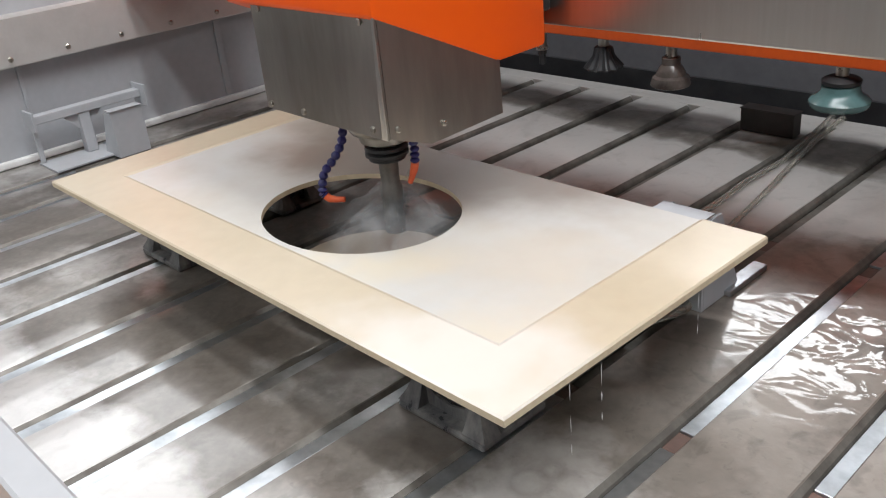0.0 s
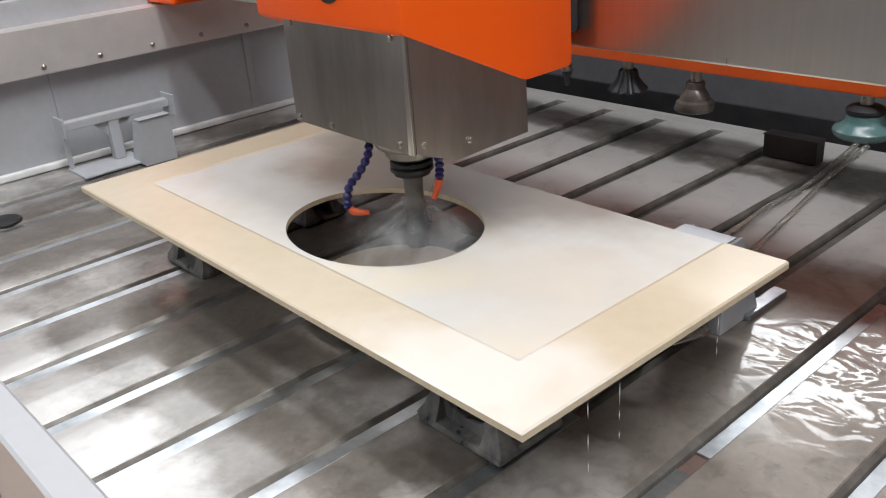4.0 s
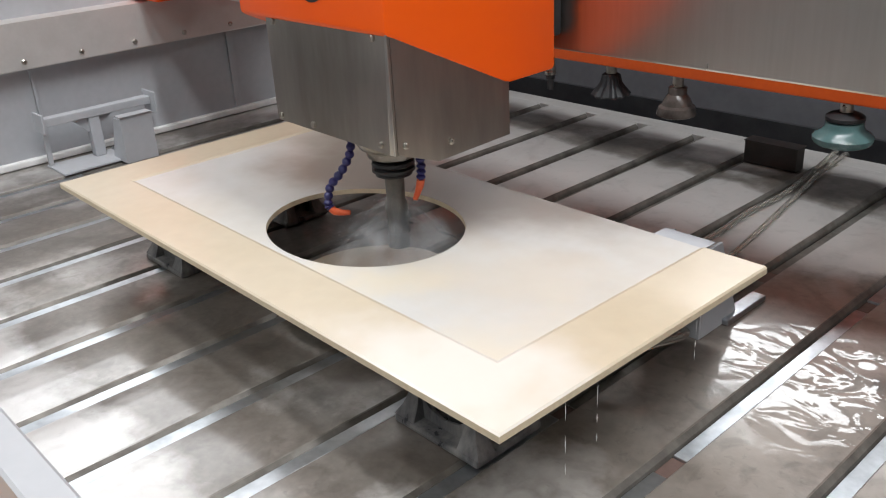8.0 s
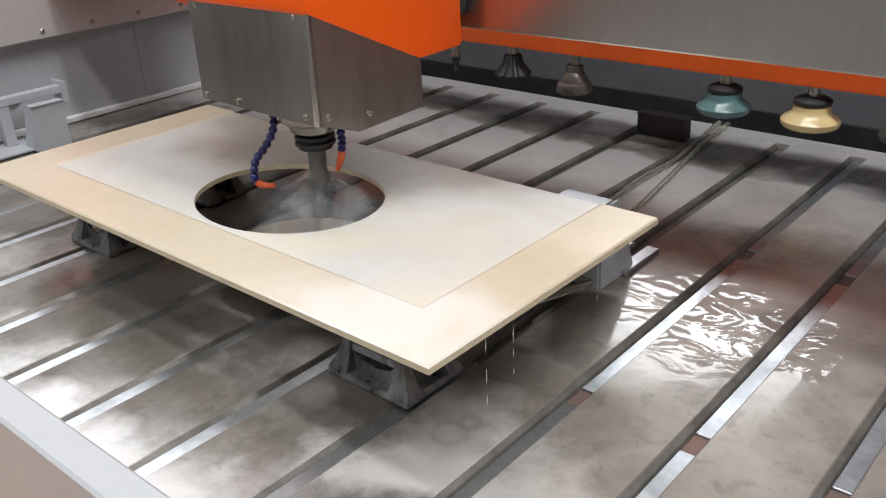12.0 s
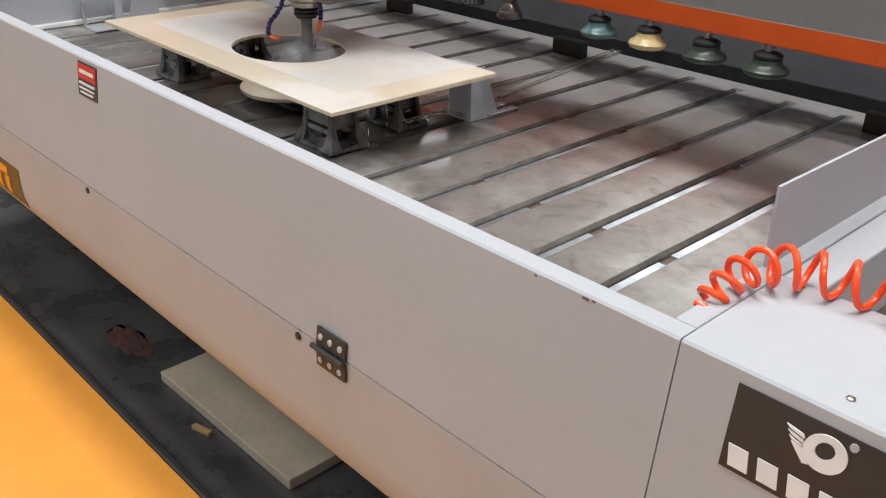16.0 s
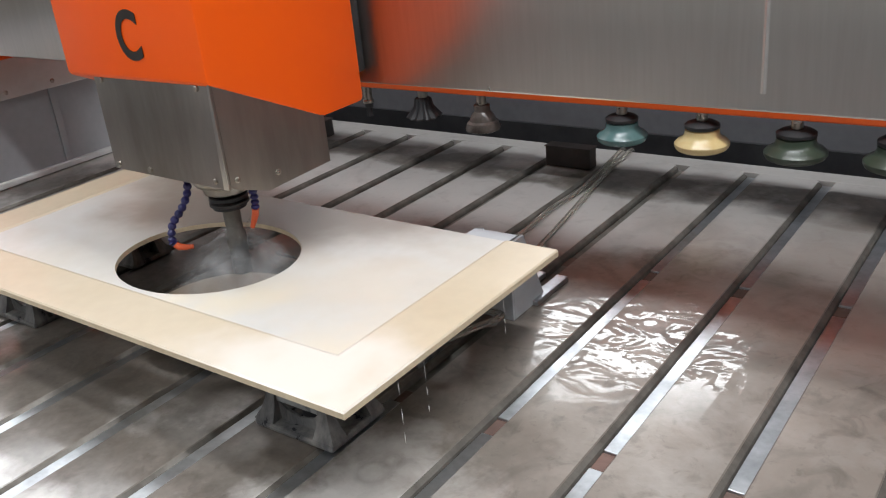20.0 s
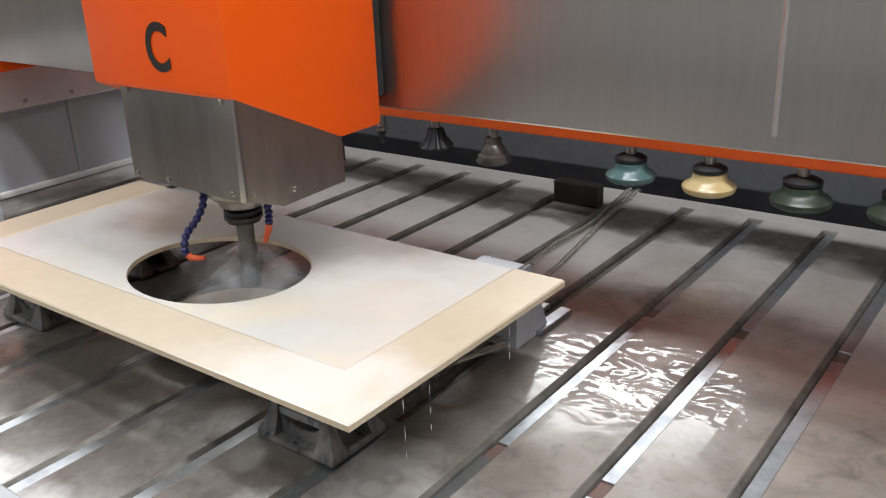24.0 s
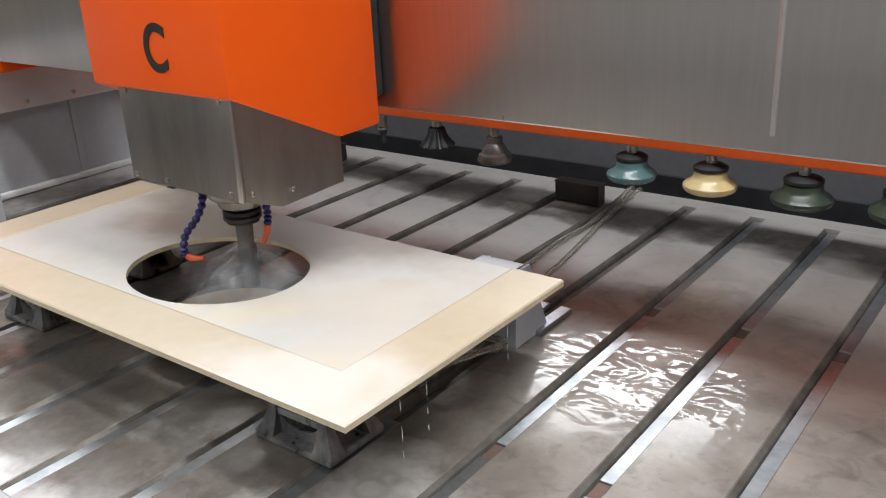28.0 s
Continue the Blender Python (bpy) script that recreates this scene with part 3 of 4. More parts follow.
for s in slot_x:
    for y0, y1 in ((NEAR_Y, 0.255), (0.300, 0.835), (0.880, 1.478)):
        # left strips past the slab: their dim look put into colour and depth
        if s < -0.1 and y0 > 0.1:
            part("slot_strip", box(s - GAP / 2 + 0.0118, s + GAP / 2 - 0.0004, y0, y1, -0.022, -0.0140, 0.0006, o=TO), LEDGE, table, "slot strip coloured dark and set deep to look dim")
        else:
            deep, left_edge = (0.0048, 0.0100) if s < -0.1 else (0.0105, 0.0104)
            part("slot_strip", box(s - GAP / 2 + left_edge, s + GAP / 2 - 0.0014, y0, y1, -deep - 0.0075, -deep, 0.0012, o=TO), ZINC, table, "bright galvanised strip in the slot")
    w = -GAP / 2 + (0.0096 if s < -0.1 else 0.0100)
    part("slot_ledge", prism([(s - GAP / 2 + 0.0004, -0.024), (s + w, -0.024), (s + w - 0.0002, -0.0130), (s + w - 0.0022, -0.0075), (s - GAP / 2 + 0.0004, -0.0022)], 1, NEAR_Y, FAR_Y - 0.006, o=TO), LEDGE, table, "dark worn ledge along the slot")
for y in (0.2775, 0.8575):
    part("cross_beam", box(LEFT_X, RIGHT_X, y - 0.022, y + 0.022, -0.12, -0.0145, 0, o=TO), RUST, table, "brown primed cross beam under the plates")
part("bed", box(LEFT_X, RIGHT_X, 0.02, 1.54, FZ + 0.003, -0.125, 0.01, o=TO), DARK, table, "dark machine bed under the plates")

# ---------------------------------------------------------------- guards round the table
WY, WTOP, SEAM, LEAN = -0.462, 0.307, 0.020, 0.112
guard = thing("front_guard", (0, WY, 0), "long beige enamelled splash guard with hinged upper flap", "machine guard")
GO = (0, WY, 0)


def lean(bm):
    """Tips what stands above the seam inwards, with the face of the guard."""
    for v in bm.verts:
        v.co.y += max(0.0, v.co.z - SEAM) * LEAN
    return bm


FACE = WY + (WTOP - SEAM) * LEAN
rim = [(WY, SEAM + 0.001), (FACE, WTOP - 0.003), (FACE + 0.003, WTOP), (-0.399, WTOP), (-0.396, WTOP - 0.003), (-0.396, SEAM + 0.001)]
part("flap", prism(rim, 0, -2.0, 1.188, o=GO), WHITE, guard, "beige upper flap with white rounded rim", True)
ROLL, ROLL_Z = 0.162, -0.136


def on_skirt(down, out=0.0):
    """A point of the rolled skirt, that far down the sheet from where the roll begins: y, z."""
    if down < 0:
        return WY - out, ROLL_Z - down
    a = down / ROLL
    return WY + ROLL - (ROLL + out) * math.cos(a), ROLL_Z - (ROLL + out) * math.sin(a)


skirt = [(WY + 0.06, SEAM - 0.002), (WY, SEAM - 0.002)] + [on_skirt(ROLL * radians(7 * i)) for i in range(13)]
skirt += [on_skirt(ROLL * radians(84 - 7 * i), -0.006) for i in range(13)] + [(WY + 0.006, SEAM - 0.02), (WY + 0.06, SEAM - 0.02)]
part("skirt", prism(skirt, 0, -2.0, 1.188, o=GO), WHITE, guard, "beige lower panel rolled under at the bottom", True)


def decal(name, x0, x1, d0, d1, lift, lean, material, parent, text=""):
    """A thin sheet that follows the roll; lean: shift of its top edge along the panel."""
    bm = bmesh.new()
    rows = []
    for i in range(7):
        t = i / 6
        sh = lean * (1 - t)
        y, z = on_skirt(d0 + (d1 - d0) * t, lift)
        y2, z2 = on_skirt(d0 + (d1 - d0) * t, lift - 0.0012)
        rows.append([bm.verts.new((x + sh, yy - WY, zz)) for x, yy, zz in ((x0, y, z), (x1, y, z), (x1, y2, z2), (x0, y2, z2))])
    for p, q in zip(rows, rows[1:]):
        for k in range(4):
            bm.faces.new((p[k], p[(k + 1) % 4], q[(k + 1) % 4], q[k]))
    bm.faces.new(rows[0])
    bm.faces.new(rows[-1])
    bmesh.ops.recalc_face_normals(bm, faces=bm.faces)
    return part(name, bm, material, parent, text)


def hinge(x, z):
    h = part("hinge", lean(box(x - 0.038, x + 0.038, WY - 0.006, WY - 0.0005, z - 0.036, z - 0.003, 0.002, o=GO)), BLACK, guard, "black plastic hinge with six screws")
    part("leaf", lean(box(x - 0.038, x + 0.038, WY - 0.006, WY - 0.0005, z + 0.003, z + 0.036, 0.002, o=GO)), BLACK, h)
    part("knuckle", tube([(x - 0.044, WY - 0.009, z), (x + 0.038, WY - 0.009, z)], 0.0048, 12, GO), BLACK, h)
    for dx in (-0.025, 0, 0.025):
        for dz in (-0.021, 0.021):
            bm = lathe([(0.0055, 0), (0.0055, 0.002), (0.003, 0.003)], 12)
            bmesh.ops.rotate(bm, matrix=Matrix.Rotation(radians(90), 3, "X"), verts=bm.verts)
            bmesh.ops.translate(bm, vec=(x + dx, -0.006, z + dz), verts=bm.verts)
            part("screw", lean(bm), GREY, h)


for hx in (0.610, -1.275):
    hinge(hx, SEAM - 0.002)
for sx in (-0.302, 0.516, -1.165):
    bm = lathe([(0.007, 0), (0.007, 0.003), (0.004, 0.004)], 14)
    bmesh.ops.rotate(bm, matrix=Matrix.Rotation(radians(90), 3, "X"), verts=bm.verts)
    bmesh.ops.translate(bm, vec=(sx, 0, SEAM - 0.013), verts=bm.verts)
    part("bolt", bm, BLACK, guard, "dark bolt head")
# warning sticker: red head, dark foot, plain bars for writing
label = part("warning_sticker", lean(box(-0.319, -0.226, WY - 0.0015, WY - 0.0002, 0.224, 0.297, 0, o=GO)), SIGNK, guard, "red and black warning sticker")
part("red_band", lean(box(-0.315, -0.230, WY - 0.0027, WY - 0.0015, 0.262, 0.293, 0, o=GO)), RED, label)
for z0, z1, x0, x1 in ((0.274, 0.282, -0.306, -0.239), (0.250, 0.255, -0.310, -0.236), (0.240, 0.2435, -0.310, -0.238), (0.231, 0.2345, -0.306, -0.244)):
    part("bar", lean(box(x0, x1, WY - 0.0035, WY - 0.0015, z0, z1, 0, o=GO)), SIGNW, label)
# small chips in the enamel of the rim
for x, w, z0, z1 in ((1.058, 0.010, 0.300, 0.3035), (1.072, 0.005, 0.3015, 0.304), (0.985, 0.004, 0.2995, 0.3025)):
    part("chip", lean(box(x, x + w, WY - 0.0006, WY - 0.0001, z0, z1, 0, o=GO)), LEDGE, guard)
# long amber name plate on the skirt, letters as plain slanted blocks
plate = decal("name_plate", -2.0, -0.765, -0.052, 0.060, 0.0014, 0.0, SIGNK, guard, "black name plate with amber blocks")
for i in range(8):
    x = -1.87 + i * 0.131
    decal("block", x, x + 0.030, -0.036, 0.045, 0.0028, 0.020, SIGNO, plate)
    decal("block", x + 0.038, x + 0.098, -0.036, -0.013, 0.0028, 0.006, SIGNO, plate)
    decal("block", x + 0.064, x + 0.094, -0.009, 0.045, 0.0028, 0.014, SIGNO, plate)

# left end wall with its stainless rail cover
LX = -1.945
left = thing("end_guard", (LX, 0.6, 0), "grey painted end wall of the machine with steel rail cover", "machine guard")
LO = (LX, 0.6, 0)
part("panel", box(LX - 0.04, LX, -0.395, 1.90, -0.40, 0.45, 0.002, o=LO), GREY, left)
part("base_bead", box(LX, LX + 0.018, -0.395, 1.60, 0.0, 0.020, 0.005, o=LO), SIGNW, left, "white sealant bead along the table edge")
cover = part("rail_cover", prism([(LX + 0.001, 0.262), (LX + 0.050, 0.262), (LX + 0.052, 0.265), (LX + 0.052, 0.383), (LX - 0.10, 0.395), (LX + 0.001, 0.36)], 1, -0.395, 1.90, o=LO), CLAD, left, "stainless rail cover with a row of bolts")
for i in range(15):
    y = -0.235 + 0.152 * i
    bm = lathe([(0.007, 0), (0.007, 0.003), (0.004, 0.006)], 12)
    bmesh.ops.rotate(bm, matrix=Matrix.Rotation(radians(90), 3, "Y"), verts=bm.verts)
    bmesh.ops.translate(bm, vec=(0.052, y - 0.6, 0.283), verts=bm.verts)
    part("bolt", bm, SHAFT, cover)
for y, w in ((0.245, 0.010), (0.845, 0.022)):
    part("seam_rib", box(LX, LX + 0.008, y - w / 2, y + w / 2, 0.02, 0.262, 0.002, o=LO), GREY, left)

back = structure("back_guard", box(LX, 1.70, 1.735, 1.785, -0.40, 0.62, 0.002), BACKP, "dark grey back wall of the machine", "machine guard")

# ---------------------------------------------------------------- right hand body
RX = 1.190
body = thing("end_cabinet", (1.6, -0.2, 0), "white enamelled machine end cabinet with flat top", "machine cabinet")
RO = (1.6, -0.2, 0)
part("front_box", prism([(WY, -0.40), (WY, SEAM), (FACE, WTOP - 0.003), (FACE + 0.003, WTOP), (-0.215, WTOP), (-0.215, -0.40)], 0, RX, 2.3, o=RO), WHITE, body, "white box with flat lid")
part("side_rim", box(1.158, RX - 0.003, -0.395, 1.80, -0.35, 0.306, 0.003, o=RO), WHITE, body)
part("rail_wall", box(RX, 1.240, -0.214, 1.80, -0.35, 0.307, 0.003, o=RO), WHITE, body)
part("rail_trough", box(1.2405, 1.60, -0.2145, 1.80, 0.14, 0.20, 0.002, o=RO), STEELD, body, "wet steel rail trough")
part("outer_wall", box(1.6005, 2.3, -0.2145, 1.80, -0.35, 0.307, 0.003, o=RO), GREY, body)
bm = lathe([(0.0045, 0), (0.0045, 0.002), (0.002, 0.003)], 12, (1.358, -0.400, 0.307), RO)
part("bolt", bm, SHAFT, body)
logo = part("logo_plate", lean(box(1.262, 1.62, WY - 0.0015, WY - 0.0002, 0.194, 0.291, 0, o=RO)), SIGNK, body, "black logo plate with white shapes")
ring = bmesh.new()
loops = []
for yy in (WY - 0.003, WY - 0.0015):
    for cx, cz, rx, rz, ang in ((1.3600, 0.2625, 0.0215, 0.0200, 0.35), (1.3595, 0.2655, 0.0085, 0.0105, -0.75)):
        pts = []
        for i in range(36):
            t = 2 * math.pi * i / 36
            u, v = rx * math.cos(t), rz * math.sin(t)
            pts.append(ring.verts.new((cx + u * math.cos(ang) - v * math.sin(ang) - RO[0], yy - RO[1], cz + u * math.sin(ang) + v * math.cos(ang))))
        loops.append(pts)
for i in range(36):
    j = (i + 1) % 36
    for p, q in ((loops[0], loops[1]), (loops[2], loops[3]), (loops[0], loops[2]), (loops[1], loops[3])):
        ring.faces.new((p[i], p[j], q[j], q[i]))
bmesh.ops.recalc_face_normals(ring, faces=ring.faces)
part("emblem_ring", lean(ring), SIGNW, logo, "white swept ring")
for k in range(3):
    x, z = 1.3185 + 0.0025 * k, 0.2755 - 0.0055 * k
    part("emblem_wing", lean(prism([(x, z), (x + 0.018 - 0.002 * k, z - 0.0035), (x + 0.020 - 0.002 * k, z - 0.0075), (x + 0.004, z - 0.0035)], 1, WY - 0.003, WY - 0.0015, o=RO)), SIGNW, logo)
part("emblem_stem", lean(prism([(1.3265, 0.2595), (1.3375, 0.2600), (1.3480, 0.2440), (1.3420, 0.2430)], 1, WY - 0.003, WY - 0.0015, o=RO)), SIGNW, logo)
part("emblem_dot", lean(prism([(1.383 + 0.0045 * math.cos(i * 0.785), 0.2865 - 0.004 + 0.0045 * math.sin(i * 0.785)) for i in range(8)], 1, WY - 0.003, WY - 0.0015, o=RO)), GREY, logo)
for i in range(7):
    x = 1.268 + i * 0.0325
    part("block", lean(prism([(x + 0.004, 0.200), (x + 0.026, 0.200), (x + 0.022, 0.224), (x, 0.224)], 1, WY - 0.003, WY - 0.0015, o=RO)), SIGNW, logo)

tab = thing("splash_sheet", (1.173, 0.4, 0.315), "upright thin white sheet metal splash plate", "sheet metal")
part("sheet", prism([(-0.226, 0.315), (-0.230, 0.421), (1.30, 0.405), (1.30, 0.315)], 0, 1.169, 1.173, o=(1.173, 0.4, 0.315)), WHITE, tab)

# coiled air hose lying over the cabinet lid
spine = curve([(1.158, -0.338, 0.296), (1.166, -0.318, 0.318), (1.178, -0.288, 0.335), (1.196, -0.254, 0.336), (1.228, -0.232, 0.335), (1.30, -0.220, 0.335), (1.40, -0.216, 0.335), (1.52, -0.222, 0.335), (1.66, -0.235, 0.335)], 60)
coil_pts, run, turn, last = [], 0.0, 0.0, len(spine) - 1
for i, c in enumerate(spine):
    d = (spine[min(i + 1, last)] - spine[max(i - 1, 0)]).normalized()
    s = d.cross(Vector((0, 0, 1))).normalized()
    u = s.cross(d)
    step = (c - spine[max(i - 1, 0)]).length
    run += step
    turn += 2 * math.pi * step / (0.017 + 0.020 * min(1.0, run / 0.15))
    r = 0.0235 * min(1.0, 0.55 + 3.6 * run)
    coil_pts.append(c + r * (math.cos(turn) * u + math.sin(turn) * s))
hose = thing("air_hose", (1.3, -0.235, 0.316), "bright orange coiled air hose lying on the white lid", "hose")
part("coil", tube(coil_pts, 0.0042, 8, (1.3, -0.235, 0.316)), COIL, hose, "", True)

# ---------------------------------------------------------------- stone slab
SL, SD, STH, STOP = 1.20, 0.54, 0.0115, 0.171


def slab_mesh():
    """Counter top: raised rim on three sides, sunk field open to the back, round cut-out."""
    bm = bmesh.new()
    cx, cy, ra, rb = -0.571, 0.268, 0.184, 0.152
    rim, step, slope = 0.100, 0.0025, 0.007
    top, low, bot = 0.0, -step, -STH
    hole = [(cx + ra * math.cos(2 * math.pi * i / 72), cy + rb * math.sin(2 * math.pi * i / 72)) for i in range(72)]
    c = 0.0025

    def V(x, y, z):
        return bm.verts.new((x, y, z))
    # rim top, as three quads round the field
    o = [V(-SL + c, c, top), V(-c, c, top), V(-c, SD, top), V(-SL + c, SD, top)]
    n = [V(-SL + rim, rim, top), V(-rim, rim, top), V(-rim, SD, top), V(-SL + rim, SD, top)]
    f = [V(-SL + rim + slope, rim + slope, low), V(-rim - slope, rim + slope, low), V(-rim - slope, SD, low), V(-SL + rim + slope, SD, low)]
    e = [V(-SL, 0, top - c), V(0, 0, top - c), V(0, SD, top - c), V(-SL, SD, top - c)]
    b = [V(-SL, 0, bot), V(0, 0, bot), V(0, SD, bot), V(-SL, SD, bot)]
    for a, d in ((o, n),):
        bm.faces.new((a[0], a[1], d[1], d[0]))
        bm.faces.new((a[1], a[2], d[2], d[1]))
        bm.faces.new((a[3], a[0], d[0], d[3]))
    for i, j in ((0, 1), (1, 2), (3, 0)):
        bm.faces.new((n[i], n[j], f[j], f[i])).material_index = 0
        bm.faces.new((e[i], e[j], o[j], o[i])).material_index = 0
        bm.faces.new((b[i], b[j], e[j], e[i])).material_index = 2
    bm.faces.new((b[2], b[3], e[3], o[3], n[3], f[3], f[2], n[2], o[2], e[2])).material_index = 2
    ht = [V(x, y, low) for x, y in hole]
    hb = [V(x, y, bot) for x, y in hole]
    for i in range(72):
        j = (i + 1) % 72
        bm.faces.new((ht[j], ht[i], hb[i], hb[j])).material_index = 2
    for loop, ring, mi in ((f, ht, 1), (b, hb, 2)):
        es = [bm.edges.get((loop[i], loop[(i + 1) % 4])) or bm.edges.new((loop[i], loop[(i + 1) % 4])) for i in range(4)]
        es += [bm.edges.get((ring[i], ring[(i + 1) % 72])) for i in range(72)]
        made = bmesh.ops.triangle_fill(bm, use_beauty=True, use_dissolve=False, edges=es)["geom"]
        for g in made:
            if isinstance(g, bmesh.types.BMFace):
                g.material_index = mi
    bmesh.ops.recalc_face_normals(bm, faces=bm.faces)
    return bm


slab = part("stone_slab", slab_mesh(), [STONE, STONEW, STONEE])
slab.matrix_world = pose(0, 0, STOP, 0, 0, -0.6)
tagged(slab, "cream stone counter top with a round cut-out, wet with slurry", "stone slab")

disc = part("cut_out_disc", lathe([(0.150, 0), (0.152, 0.002), (0.152, 0.0105), (0.150, 0.0115)], 64), STONE, None, "", True)
disc.matrix_world = pose(-0.575, 0.285, 0.0445)
tagged(disc, "round cream stone cut-out lying on a low pod under the slab", "stone disc")


def pod(at, wx, wy, h, name="suction_pod", label="dark slurry-splashed suction pod standing on the table plates"):
    """A cast pod: foot, four legs flaring towards the foot, hollow webs between, rubber pad on top."""
    p = thing(name, at, label, "suction pod", "pods under the slab")
    part("foot", box(-wx / 2, wx / 2, -wy / 2, wy / 2, 0, 0.012, 0.004), SLUR, p)
    rows = 8
    for sx in (-1, 1):
        for sy in (-1, 1):
            bm = bmesh.new()
            rings = []
            for i in range(rows + 1):
                t = i / rows
                flare = (1 - t) ** 4.5
                w = 0.0100 + 0.019 * flare
                cx, cy = sx * (wx / 2 - 0.030 + 0.010 * flare), sy * (wy / 2 - 0.026 + 0.008 * flare)
                z = 0.012 + (h - 0.028) * t
                rings.append([bm.verts.new((cx + a * w * 0.7, cy + b * w * 0.55, z)) for a, b in ((-1, -1), (1, -1), (1, 1), (-1, 1))])
            for a, b in zip(rings, rings[1:]):
                for k in range(4):
                    bm.faces.new((a[k], a[(k + 1) % 4], b[(k + 1) % 4], b[k]))
            bmesh.ops.recalc_face_normals(bm, faces=bm.faces)
            part("leg", bm, SLUR, p, "", True)
    if h > 0.08:
        arch = [(-wx / 2 + 0.03, 0.012), (-wx / 2 + 0.03, 0.052), (-wx / 2 + 0.055, 0.032), (0, 0.026), (wx / 2 - 0.055, 0.032), (wx / 2 - 0.03, 0.052), (wx / 2 - 0.03, 0.012)]
        for y in (-wy / 2 + 0.022, wy / 2 - 0.026):
            part("web", prism(arch, 1, y, y + 0.004), SLUR, p)
            part("face_panel", box(-wx / 2 + 0.034, wx / 2 - 0.034, y, y + 0.004, 0.066, h - 0.017, 0.001), SLURG, p, "panel filmed with grey slurry")
            part("sill", box(-wx / 2 + 0.034, wx / 2 - 0.034, y - 0.002, y + 0.006, 0.044, 0.057, 0.0015), SLURG, p)
        for x in (-wx / 2 + 0.026, wx / 2 - 0.030):
            part("side_panel", box(x, x + 0.004, -wy / 2 + 0.034, wy / 2 - 0.034, 0.058, h - 0.017, 0.001), SLUR, p)
        part("cylinder", lathe([(0.026, 0.012), (0.026, h - 0.03), (0.020, h - 0.02)], 20), BLACK, p, "black air cylinder", True)
    part("pad", box(-wx / 2 + 0.008, wx / 2 - 0.008, -wy / 2 + 0.006, wy / 2 - 0.006, h - 0.016, h, 0.004), BLACK, p, "black rubber pad")
    return p


UNDER = STOP - STH - 0.001
pod((-0.215, 0.155, 0), 0.165, 0.125, UNDER)
pod((-1.030, 0.175, 0), 0.150, 0.120, UNDER)
pod((-0.235, 0.395, 0), 0.150, 0.110, UNDER)
pod((-1.085, 0.450, 0), 0.150, 0.110, UNDER)
pod((-0.565, 0.290, 0), 0.140, 0.120, 0.044)


def stop_block(m, label, h, deep):
    """A bent sheet stop: upright face, sloped gussets behind it, two flat bars as a foot."""
    p = thing("stop_block", m.translation, label, "stop block", "grey stop blocks")
    p.matrix_world = m
    part("face", box(-0.045, 0.045, 0, 0.006, 0, h, 0.001), GREY, p)
    for x in (-0.045, 0.039):
        part("gusset", prism([(0.006, 0), (deep, 0), (deep * 0.45, h - 0.006), (0.006, h - 0.006)], 0, x, x + 0.006, 0.001), GREY, p)
    part("cap", box(-0.045, 0.045, -0.004, 0.030, h, h + 0.002, 0.0005), GREY, p)
    for x in (-0.020, 0.030):
        part("foot_bar", box(x, x + 0.026, deep * 0.6, deep + 0.075, 0.0, 0.010, 0.002), ZINC, p, "wet bright foot bar")


stop_block(pose(-0.150, 0.560, 0), "grey painted bent sheet stop block behind the slab", 0.158, 0.115)

# clear air tubes lying across the plates behind the slab
for k, ctrl in enumerate((
    [(-0.215, 0.79, 0.006), (-0.232, 0.92, 0.006), (-0.252, 1.05, 0.006), (-0.280, 1.22, 0.006), (-0.300, 1.34, 0.006), (-0.312, 1.46, 0.006), (-0.318, 1.541, 0.006), (-0.320, 1.56, -0.03)],
    [(-0.30, 0.84, 0.006), (-0.298, 0.93, 0.006), (-0.304, 1.06, 0.010), (-0.304, 1.20, 0.006), (-0.318, 1.34, 0.006), (-0.334, 1.46, 0.006), (-0.343, 1.541, 0.006), (-0.346, 1.56, -0.03)],
    [(-0.16, 0.36, 0.03), (-0.10, 0.42, 0.055), (-0.09, 0.49, 0.045), (-0.13, 0.545, 0.02), (-0.22, 0.56, 0.008)],
)):
    t = thing("air_tube", ctrl[0], "thin clear plastic air tube lying on the plates", "tube", "clear air tubes")
    part("tube", tube(curve(ctrl, 10), 0.006, 8, ctrl[0]), HOSE, t, "", True)

# drain boss near the left end
dr = thing("drain", (-1.632, -0.04, 0), "round black drain opening in the table plate", "drain")
part("ring", lathe([(0.040, 0.0005), (0.040, 0.004), (0.036, 0.006), (0.030, 0.002), (0.006, 0.001)], 32), BLACK, dr, "", True)

# ---------------------------------------------------------------- reference bracket by the left wall
bx = -1.86
br = thing("reference_bracket", (bx, 0.35, 0), "grey welded T-shaped reference bracket on the table", "bracket")
BO = (bx, 0.35, 0)
part("bar", box(bx - 0.016, bx + 0.016, 0.215, 0.515, 0.116, 0.138, 0.002, o=BO), GREY, br)
part("end_plate", box(bx - 0.030, bx + 0.045, 0.515, 0.521, 0.092, 0.152, 0.001, o=BO), GREY, br)
part("end_plate", box(bx - 0.032, bx + 0.030, 0.208, 0.2145, 0.100, 0.152, 0.001, o=BO), GREY, br)
part("leg", box(bx - 0.024, bx - 0.012, 0.2165, 0.228, 0.006, 0.1155, 0.001, o=BO), GREY, br)
part("post", box(bx - 0.014, bx + 0.014, 0.335, 0.365, 0.006, 0.116, 0.002, o=BO), GREY, br)
for s in (-1, 1):
    y = 0.35 + s * 0.015
    part("web", prism([(y, 0.116), (y + s * 0.040, 0.116), (y, 0.072)], 0, bx - 0.003, bx + 0.003, o=BO), GREY, br)
